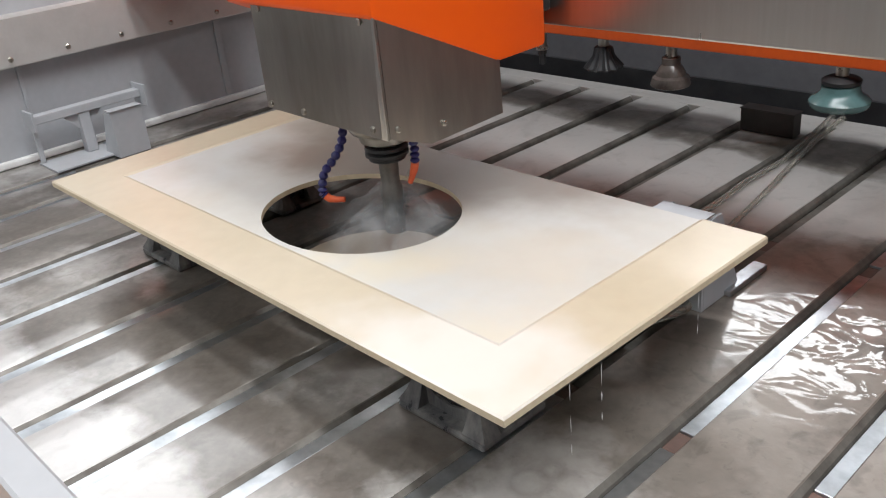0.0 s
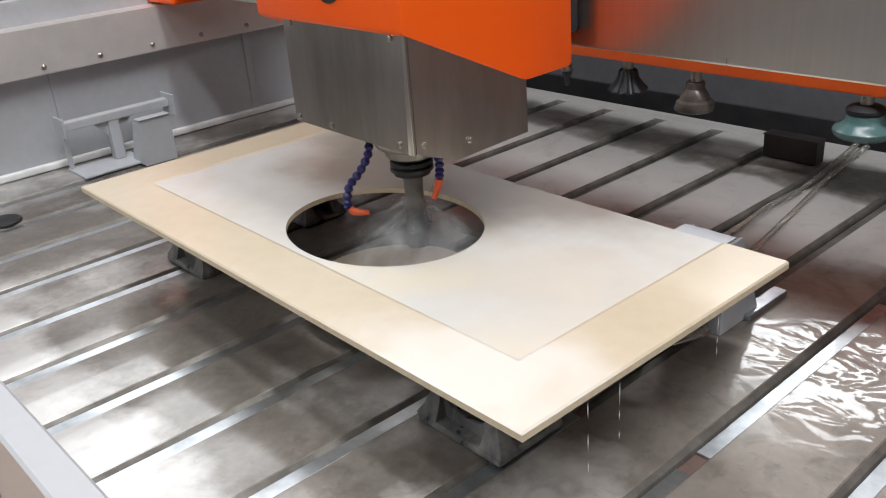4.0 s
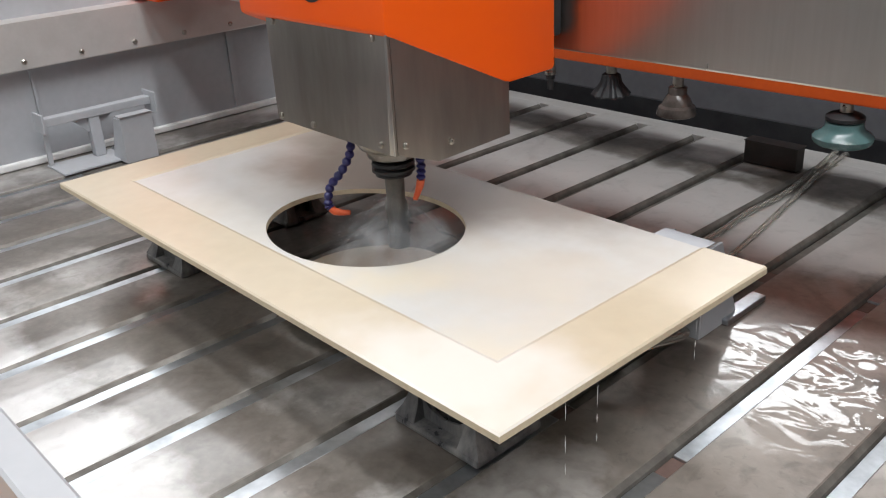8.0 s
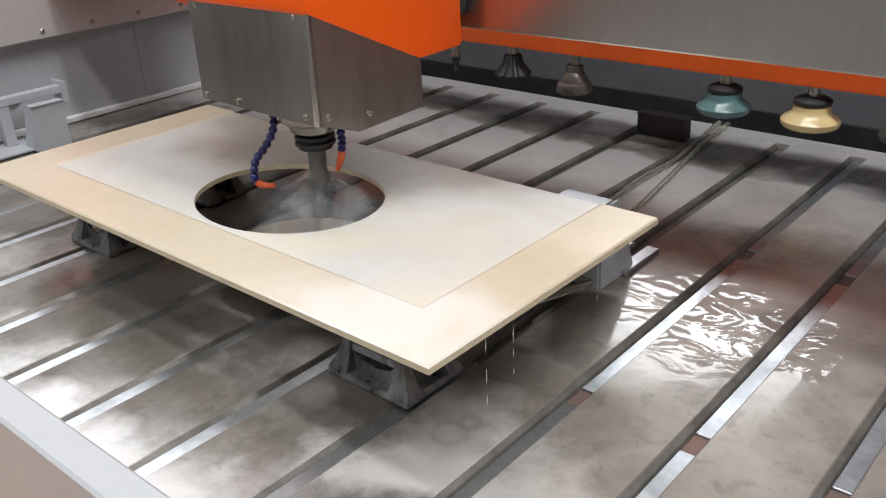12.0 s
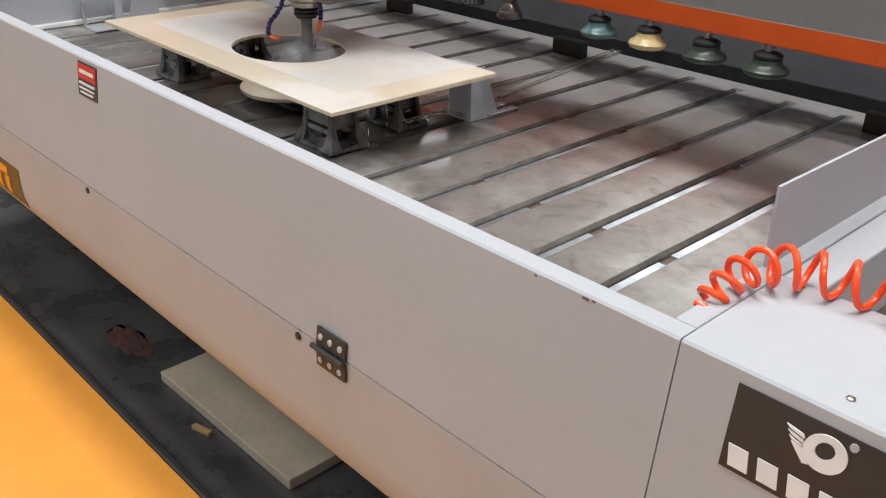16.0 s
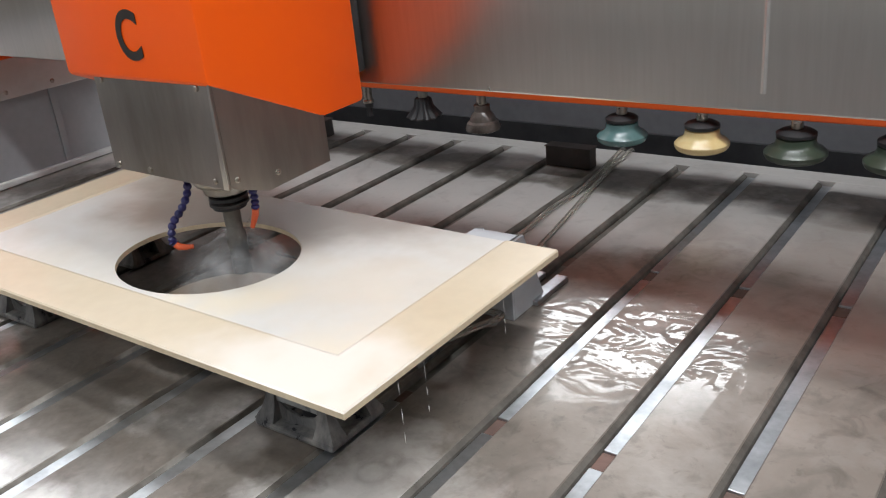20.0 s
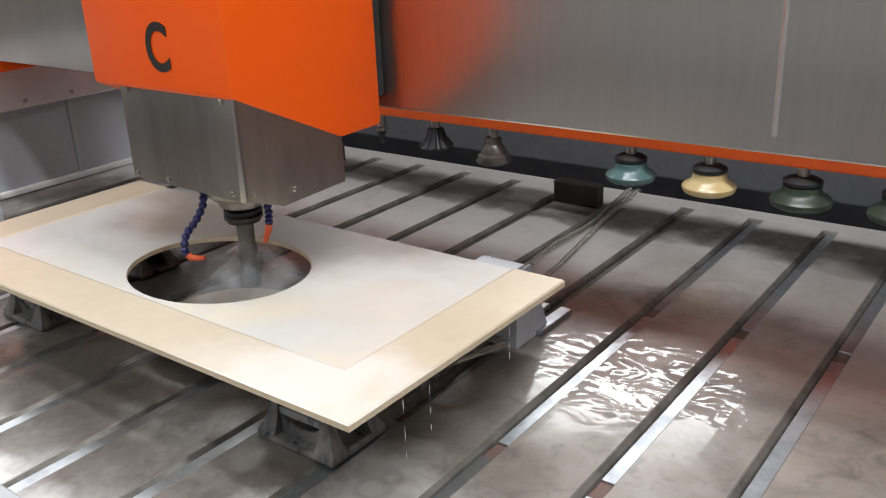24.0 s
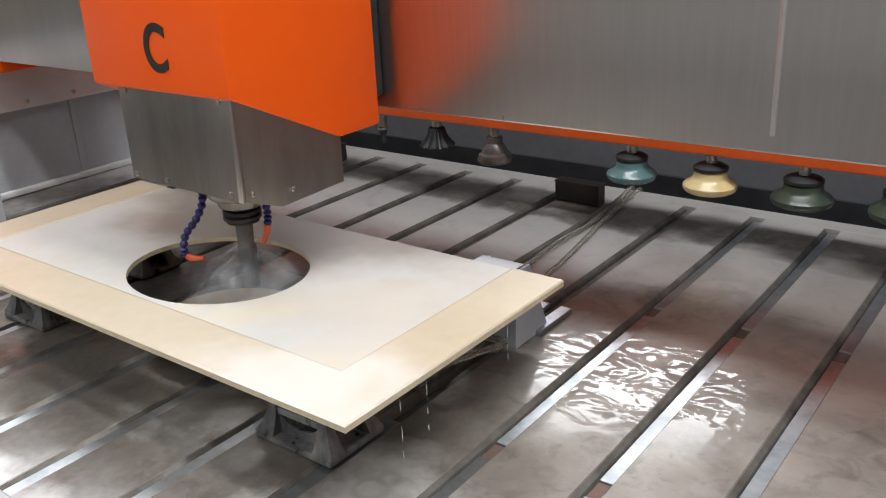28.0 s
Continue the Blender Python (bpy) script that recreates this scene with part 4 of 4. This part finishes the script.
part("base_plate", box(bx - 0.03, bx + 0.09, 0.214, 0.43, 0, 0.0055, 0.001, o=BO), GREY, br)
stop_block(pose(-1.730, 0.415, 0, 0, 0, 90), "grey painted bent sheet stop block beside the bracket", 0.126, 0.085)

# ---------------------------------------------------------------- gantry: beam and cutting head
SX, SY = -0.522, 0.308
gantry = thing("gantry", (SX, 0.7, 0.42), "stainless clad gantry beam carrying the orange cutting head", "machine gantry")
AO = (SX, 0.7, 0.42)
part("beam_panel", box(-1.775, 1.75, 0.560, 0.572, 0.426, 1.05, 0.003, o=AO), STEEL, gantry, "smooth stainless front panel")
# low ridge of rougher steel that draws the panel's bright streak
fold = [(0.324 + 0.0008 * i, 0.5599 - 0.0022 * math.exp(-(i / 2.6) ** 2)) for i in range(-5, 6)] + [(0.328, 0.5605), (0.320, 0.5605)]
part("panel_ridge", prism(fold, 2, 0.452, 1.05, o=AO), FOLD, gantry, "thin ridge drawing the bright streak on the panel", True)
part("beam_body", box(-1.775, 1.75, 0.5725, 0.78, 0.440, 1.05, 0.004, o=AO), DARK, gantry, "dark beam body behind the panel")
part("carriage", box(SX - 0.16, SX + 0.14, 0.40, 0.558, 0.45, 1.20, 0.006, o=AO), BLACK, gantry, "black carriage plate")
foot = part("left_foot", box(-2.36, -1.779, 0.556, 0.98, 0.392, 0.90, 0.008, o=AO), ORANGE, gantry, "orange gantry foot on the rail")
bm = lathe([(0.009, 0), (0.009, 0.005), (0.005, 0.007)], 14)
bmesh.ops.rotate(bm, matrix=Matrix.Rotation(radians(90), 3, "X"), verts=bm.verts)
bmesh.ops.translate(bm, vec=(-1.853 - AO[0], 0.556 - AO[1], 0.436 - AO[2]), verts=bm.verts)
part("bolt", bm, SHAFT, foot)
part("right_foot", box(1.30, 1.75, 0.30, 1.00, 0.330, 0.60, 0.01, o=AO), ORANGE, gantry, "orange gantry foot on the rail")

hx0, hx1 = SX - 0.206, SX + 0.150
side = [(0.190, 0.512), (0.416, 0.405), (0.428, 0.402), (0.525, 0.403), (0.530, 0.408), (0.530, 1.20), (0.190, 1.20)]
head = part("head_cover", prism(side, 0, hx0, hx1, 0.006, o=AO), ORANGE, gantry, "bright orange enamelled head cover", True)
txt = bpy.data.curves.new("letter", "FONT")
txt.body, txt.size, txt.extrude, txt.offset = "C", 0.106, 0.0006, 0.0022
txt.align_x, txt.align_y = "CENTER", "CENTER"
tmp = new("letter_src", txt)
bpy.context.view_layer.update()
letter_mesh = bpy.data.meshes.new_from_object(tmp.evaluated_get(bpy.context.evaluated_depsgraph_get()))
bpy.data.objects.remove(tmp)
letter_mesh.materials.clear()
letter_mesh.materials.append(SIGNK)
lc = new("letter", letter_mesh)
lc.parent = head
lc.matrix_local = pose(SX - 0.012 - AO[0], 0.1885 - AO[1], 0.578 - AO[2], 90, 0, 0) @ Matrix.Diagonal((0.80, 1, 1, 1))
tagged(lc, "black letter C")

x0, x1 = SX - 0.142, SX + 0.147
shroud = part("shroud", box(x0 + 0.004, x1 - 0.004, 0.20, 0.42, 0.352, 0.360, 0.001, o=AO), STEELD, gantry, "wet stainless spindle shroud")
part("front_sheet", prism([(x0, 0.350), (x0 + 0.150, 0.347), (x1 - 0.0005, 0.345), (x1 - 0.0005, 0.535), (x0, 0.535)], 1, 0.196, 0.1995, o=AO), STEELD, shroud)
cheek = [(0.200, 0.348), (0.206, 0.344), (0.275, 0.318), (0.425, 0.322), (0.425, 0.53), (0.200, 0.53)]
part("side_sheet", prism(cheek, 0, x1 - 0.0035, x1, o=AO), STEELD, shroud)
part("side_sheet", box(x0, x0 + 0.0035, 0.200, 0.425, 0.352, 0.53, 0.0005, o=AO), STEELD, shroud)
part("back_sheet", box(x0 + 0.004, x1 - 0.004, 0.4215, 0.425, 0.330, 0.52, 0.001, o=AO), STEELD, shroud)
# the side sheet is folded round the front corner as a narrow bright flange
part("corner_flange", prism([(x1 - 0.0105, 0.346), (x1 + 0.0004, 0.346), (x1 + 0.0004, 0.52), (x1 - 0.0035, 0.52)], 1, 0.1935, 0.1955, 0.0006, o=AO), STEEL, shroud, "bright folded corner flange", True)
for px, pz in ((x0 + 0.012, 0.358), (x0 + 0.098, 0.358), (x1 - 0.030, 0.357), (x0 + 0.02, 0.505), (x1 - 0.030, 0.505)):
    bm = lathe([(0.005, 0), (0.005, 0.003), (0.003, 0.004)], 10)
    bmesh.ops.rotate(bm, matrix=Matrix.Rotation(radians(90), 3, "X"), verts=bm.verts)
    bmesh.ops.translate(bm, vec=(px - AO[0], 0.196 - AO[1], pz - AO[2]), verts=bm.verts)
    part("bolt", bm, SHAFT, shroud)
for py, pz in ((0.214, 0.357), (0.300, 0.342)):
    bm = lathe([(0.005, 0), (0.005, 0.003), (0.003, 0.004)], 10)
    bmesh.ops.rotate(bm, matrix=Matrix.Rotation(radians(90), 3, "Y"), verts=bm.verts)
    bmesh.ops.translate(bm, vec=(x1 - AO[0], py - AO[1], pz - AO[2]), verts=bm.verts)
    part("bolt", bm, SHAFT, shroud)
spin = part("spindle", lathe([(0.056, 0.352), (0.056, 0.312), (0.053, 0.307), (0.044, 0.303), (0.040, 0.290), (0.026, 0.283)], 40, (SX, SY, 0), AO), STEELD, gantry, "round spindle nose", True)
part("bellows", lathe([(0.026, 0.284), (0.034, 0.281), (0.035, 0.276), (0.030, 0.273), (0.035, 0.270), (0.035, 0.265), (0.029, 0.262), (0.030, 0.258), (0.018, 0.255)], 40, (SX, SY, 0), AO), BLACK, spin, "black rubber bellows ring", True)
part("tool", lathe([(0.0160, 0.255), (0.0150, 0.214), (0.0175, 0.210), (0.0185, 0.196), (0.0165, 0.190), (0.0165, 0.160), (0.0180, 0.158), (0.0180, 0.132), (0.010, 0.130)], 32, (SX, SY, 0), AO), LEDGE, spin, "worn steel milling tool", True)


def coolant(ctrl, beads, r, material, label, tip):
    """Ball-jointed coolant hose: a row of beads along a curve, ending in an orange nozzle."""
    pts = curve(ctrl, 12)
    count = len(pts) - 1
    fine, radii = [], []
    for i in range(beads * 6 + 1):
        t = i / (beads * 6) * count
        k = min(int(t), count - 1)
        fine.append(pts[k].lerp(pts[k + 1], t - k))
        radii.append(r * (0.62 + 0.46 * abs(math.sin(math.pi * i / 6.0))))
    h = part("coolant_hose", tube(fine, r, 12, AO, radii), material, spin, label, True)
    end = Vector(ctrl[-1])
    out = [end + Vector(v) for v in tip]
    part("nozzle", tube([end, *out], 0.006, 12, AO, [0.0065] * (len(out) - 1) + [0.0052, 0.0042]), TIP, h, "orange nozzle tip", True)


coolant([(SX - 0.052, SY - 0.040, 0.322), (SX - 0.054, SY - 0.044, 0.292), (SX - 0.062, SY - 0.058, 0.264), (SX - 0.074, SY - 0.074, 0.240), (SX - 0.077, SY - 0.080, 0.212), (SX - 0.074, SY - 0.078, 0.203)], 12, 0.0072, BLUE, "blue jointed coolant hose", ((0.005, 0.004, -0.006), (0.014, 0.012, -0.008), (0.024, 0.020, -0.008)))
coolant([(SX + 0.048, SY + 0.010, 0.318), (SX + 0.056, SY + 0.010, 0.285), (SX + 0.056, SY + 0.008, 0.258)], 6, 0.0072, BLUE, "short dark blue coolant hose", ((-0.002, -0.001, -0.010), (-0.006, -0.003, -0.022), (-0.010, -0.006, -0.034)))

# ---------------------------------------------------------------- tool rack at the back
rack = thing("tool_rack", (-0.2, 1.28, 0.2), "orange tool rack beam across the back of the table", "tool rack")
KO = (-0.2, 1.28, 0.2)
part("beam", box(-1.75, 0.80, 1.240, 1.33, 0.214, 0.36, 0.004, o=KO), RACKO, rack)
part("end_box", box(0.815, 1.00, 1.20, 1.36, 0.196, 0.42, 0.006, o=KO), RACKO, rack)
part("post", box(0.755, 0.800, 1.295, 1.325, 0.0, 0.214, 0.002, o=KO), BACKP, rack, "grey upright")
part("post", box(-1.74, -1.70, 1.295, 1.325, 0.0, 0.214, 0.002, o=KO), BACKP, rack, "grey upright")

# black colour puts the shade of the gap behind the plates into the trough
structure("rear_trough", prism([(1.5426, -0.028), (1.546, -0.240), (1.7200, -0.240), (1.7210, -0.004), (1.7345, -0.004), (1.7345, -0.260), (1.5426, -0.260)], 0, LEFT_X, RIGHT_X), BLACK, "drain trough behind the table plates, coloured black to stay dark", "drain trough")
for a, b in ((-0.488, -0.356), (-1.430, -1.298), (0.660, 0.752)):
    c = ((a + b) / 2, 1.382, 0)
    blk = thing("mounting_block", c, "dark painted steel block standing at the back of the plates", "mounting block", "blocks behind the rack")
    part("body", box(a, b, 1.3625, 1.4015, 0.0, 0.054, 0.002, o=c), BLOCK, blk)
    part("cap", box(a - 0.002, b + 0.002, 1.3605, 1.4035, 0.0541, 0.057, 0.001, o=c), BLOCK, blk)


def rack_tool(x, kind, material, r, label):
    p = thing("rack_tool", (x, 1.268, 0.206), label, "router tool", "tools hanging from the rack")
    o = (x, 1.268, 0.206)
    part("shank", lathe([(0.013, 0.215), (0.013, 0.172), (0.016, 0.170), (0.016, 0.162)], 20, (x, 1.268, 0), o), SHAFT, p, "", True)
    if kind == "bell":
        part("flange", lathe([(0.016, 0.191), (0.022, 0.190), (r * 0.52, 0.187), (r * 0.64, 0.182), (r * 0.64, 0.175), (r * 0.56, 0.172)], 36, (x, 1.268, 0), o), BLACK, p, "wide dark collar", True)
        part("bell", lathe([(r * 0.57, 0.1725), (r * 0.62, 0.170), (r * 0.64, 0.160), (r * 0.72, 0.152), (r * 0.90, 0.146), (r, 0.139), (r, 0.133), (r * 0.94, 0.126), (r * 0.82, 0.122), (r * 0.5, 0.121)], 44, (x, 1.268, 0), o), material, p, "", True)
    elif kind == "cup":
        part("cup", lathe([(0.019, 0.186), (0.022, 0.184), (0.022, 0.168), (0.027, 0.162), (0.034, 0.150), (0.036, 0.143), (r * 0.90, 0.138), (r, 0.124), (r * 0.97, 0.118), (r * 0.8, 0.114)], 36, (x, 1.268, 0), o), material, p, "", True)
    elif kind == "flute":
        part("cone", lathe([(0.018, 0.192), (0.024, 0.188), (r * 0.55, 0.168), (r * 0.86, 0.148), (r, 0.140), (r * 0.92, 0.135)], 60, (x, 1.268, 0), o, 12, 0.16), material, p, "", True)
    else:
        part("bit", lathe([(0.012, 0.215), (0.012, 0.150), (0.009, 0.148), (0.009, 0.122)], 16, (x, 1.268, 0), o), material, p, "", True)
    return p


rack_tool(-1.216, "bit", DARK, 0, "slim dark router bit hanging from the rack")
rack_tool(-1.015, "bit", DARK, 0, "slim dark router bit hanging from the rack")
rack_tool(-0.815, "flute", BLACK, 0.052, "black fluted conical cutter hanging from the rack")
rack_tool(-0.620, "cup", BROWN, 0.048, "brown cup-shaped polishing tool hanging from the rack")
rack_tool(-0.218, "bell", TEAL, 0.061, "teal bell-shaped profile wheel hanging from the rack")
rack_tool(-0.020, "bell", YEL, 0.062, "pale yellow bell-shaped profile wheel hanging from the rack")
rack_tool(0.188, "bell", OLIVE, 0.066, "dark green bell-shaped profile wheel hanging from the rack")
rack_tool(0.390, "bell", OLIVE, 0.066, "dark green bell-shaped profile wheel hanging from the rack")

# ---------------------------------------------------------------- under and beside the machine
off = part("stone_offcut", box(-0.30, 0.30, -0.15, 0.15, 0, 0.03, 0.003), STONEO, None)
off.matrix_world = pose(-0.10, -0.160, FZ + 0.001, 0, 0, 1)
tagged(off, "pale stone offcut lying on the wet floor", "stone offcut")
stick = part("wood_stick", box(-0.03, 0.03, -0.008, 0.008, 0, 0.012, 0.002), WOOD, None)
stick.matrix_world = pose(-0.125, -0.345, FZ + 0.001, 0, 0, 15)
tagged(stick, "short pale wood stick on the floor", "stick")
bm = bmesh.new()
bmesh.ops.create_icosphere(bm, subdivisions=4, radius=1)
for v in bm.verts:
    k = 1 + 0.35 * noise.noise(v.co * 2.1) + 0.15 * noise.noise(v.co * 5)
    v.co = Vector((v.co.x * 0.10 * k, v.co.y * 0.042 * k, max(0, v.co.z * 0.007 * k)))
rag = part("rag", bm, REDBR, None, "", True)
rag.location = (-0.64, -0.29, FZ)
tagged(rag, "crumpled dark red rag on the wet floor", "rag")
bm = bmesh.new()
bmesh.ops.create_icosphere(bm, subdivisions=4, radius=1)
for v in bm.verts:
    k = 1 + 0.25 * noise.noise(v.co * 1.8) + 0.08 * noise.noise(v.co * 6)
    v.co = Vector((v.co.x * 0.22 * k, v.co.y * 0.14 * k, max(0, v.co.z * 0.30 * k)))
tarp = part("tarpaulin", bm, BLUEP, None, "", True)
tarp.location = (-2.45, -0.32, FZ)
tagged(tarp, "crumpled blue plastic tarpaulin on the floor", "tarpaulin")

# ---------------------------------------------------------------- spray at the tool
rnd = random.Random(7)
verts, faces = [], []


def drop(c, d, length, r):
    k = len(verts)
    d = Vector(d).normalized()
    s = d.orthogonal().normalized()
    u = d.cross(s)
    c = Vector(c)
    verts.append(c - d * length / 2)
    for a in range(5):
        verts.append(c + r * (math.cos(a * 1.2566) * s + math.sin(a * 1.2566) * u))
    verts.append(c + d * length / 2)
    for a in range(5):
        b = (a + 1) % 5
        faces.append((k, k + 1 + b, k + 1 + a))
        faces.append((k + 6, k + 1 + a, k + 1 + b))


for i in range(450):
    a = rnd.uniform(-2.6, 1.4)
    t = rnd.random() ** 0.8
    reach = 0.012 + 0.12 * t
    z = 0.200 - 0.085 * t ** 1.4 + rnd.gauss(0, 0.012)
    drop((SX + reach * math.cos(a), SY + reach * math.sin(a), z), (math.cos(a), math.sin(a), -0.5 - 1.2 * t), rnd.uniform(0.001, 0.004), rnd.uniform(0.00015, 0.0004))
me = bpy.data.meshes.new("spray")
me.from_pydata(verts, [], faces)
me.materials.append(WATER)
tagged(new("water_spray", me), "fine white spray of cooling water round the milling tool", "water", kind="stuff")


MIST = mist("water_mist_haze", (SX, SY), 0.135)


def water_fan(a0, a1, reach, z0, z1, seed):
    """A torn sheet of spray thrown out by the turning tool, part of a flaring cone."""
    bm = bmesh.new()
    rows = []
    for i in range(13):
        t = i / 12
        row = []
        for k in range(25):
            a = a0 + (a1 - a0) * k / 24
            w = noise.noise(Vector((math.cos(a) * 3, math.sin(a) * 3, seed + t * 2.5)))
            r = 0.020 + (reach - 0.020) * t * (1 + 0.35 * w)
            row.append(bm.verts.new((SX + r * math.cos(a), SY + r * math.sin(a), z0 + (z1 - z0) * t ** 1.5 + 0.010 * w)))
        rows.append(row)
    for p, q in zip(rows, rows[1:]):
        for k in range(24):
            bm.faces.new((p[k], p[k + 1], q[k + 1], q[k]))
    return bm


for k, fan in enumerate(((-3.1, 3.1, 0.150, 0.205, 0.095), (-2.5, -0.3, 0.105, 0.195, 0.085), (-0.9, 1.3, 0.125, 0.200, 0.070), (-2.9, 1.6, 0.140, 0.176, 0.080), (-1.4, 0.6, 0.075, 0.225, 0.110), (-2.0, 1.8, 0.115, 0.190, 0.120))):
    tagged(part("water_mist", water_fan(*fan, 3.7 * k), MIST, None, "", True), "thin torn veil of water mist thrown out by the tool", "water", kind="stuff")
jet = tube([(SX + 0.034, SY + 0.014, 0.238), (SX + 0.026, SY + 0.010, 0.220), (SX + 0.019, SY + 0.006, 0.196), (SX + 0.014, SY + 0.002, 0.165)], 0.004, 12, (0, 0, 0), [0.0025, 0.005, 0.009, 0.014])
tagged(part("water_jet", jet, MIST, None, "", True), "white jet of cooling water from the nozzle", "water", kind="stuff")

# threads of water dripping from the edge of the slab
rnd = random.Random(11)
verts, faces = [], []
for x, y in ((0.001, 0.106), (0.001, 0.164), (0.0005, 0.372)):
    z = STOP - STH + 0.001
    for k in range(3):
        long = rnd.uniform(0.012, 0.045)
        drop((x, y, z - long / 2), (0, 0, -1), long, rnd.uniform(0.0005, 0.0008))
        z -= long + rnd.uniform(0.0, 0.02)
me = bpy.data.meshes.new("drips")
me.from_pydata(verts, [], faces)
me.materials.append(WATER)
tagged(new("water_drips", me), "thin threads of water dripping from the slab edge", "water", kind="stuff")
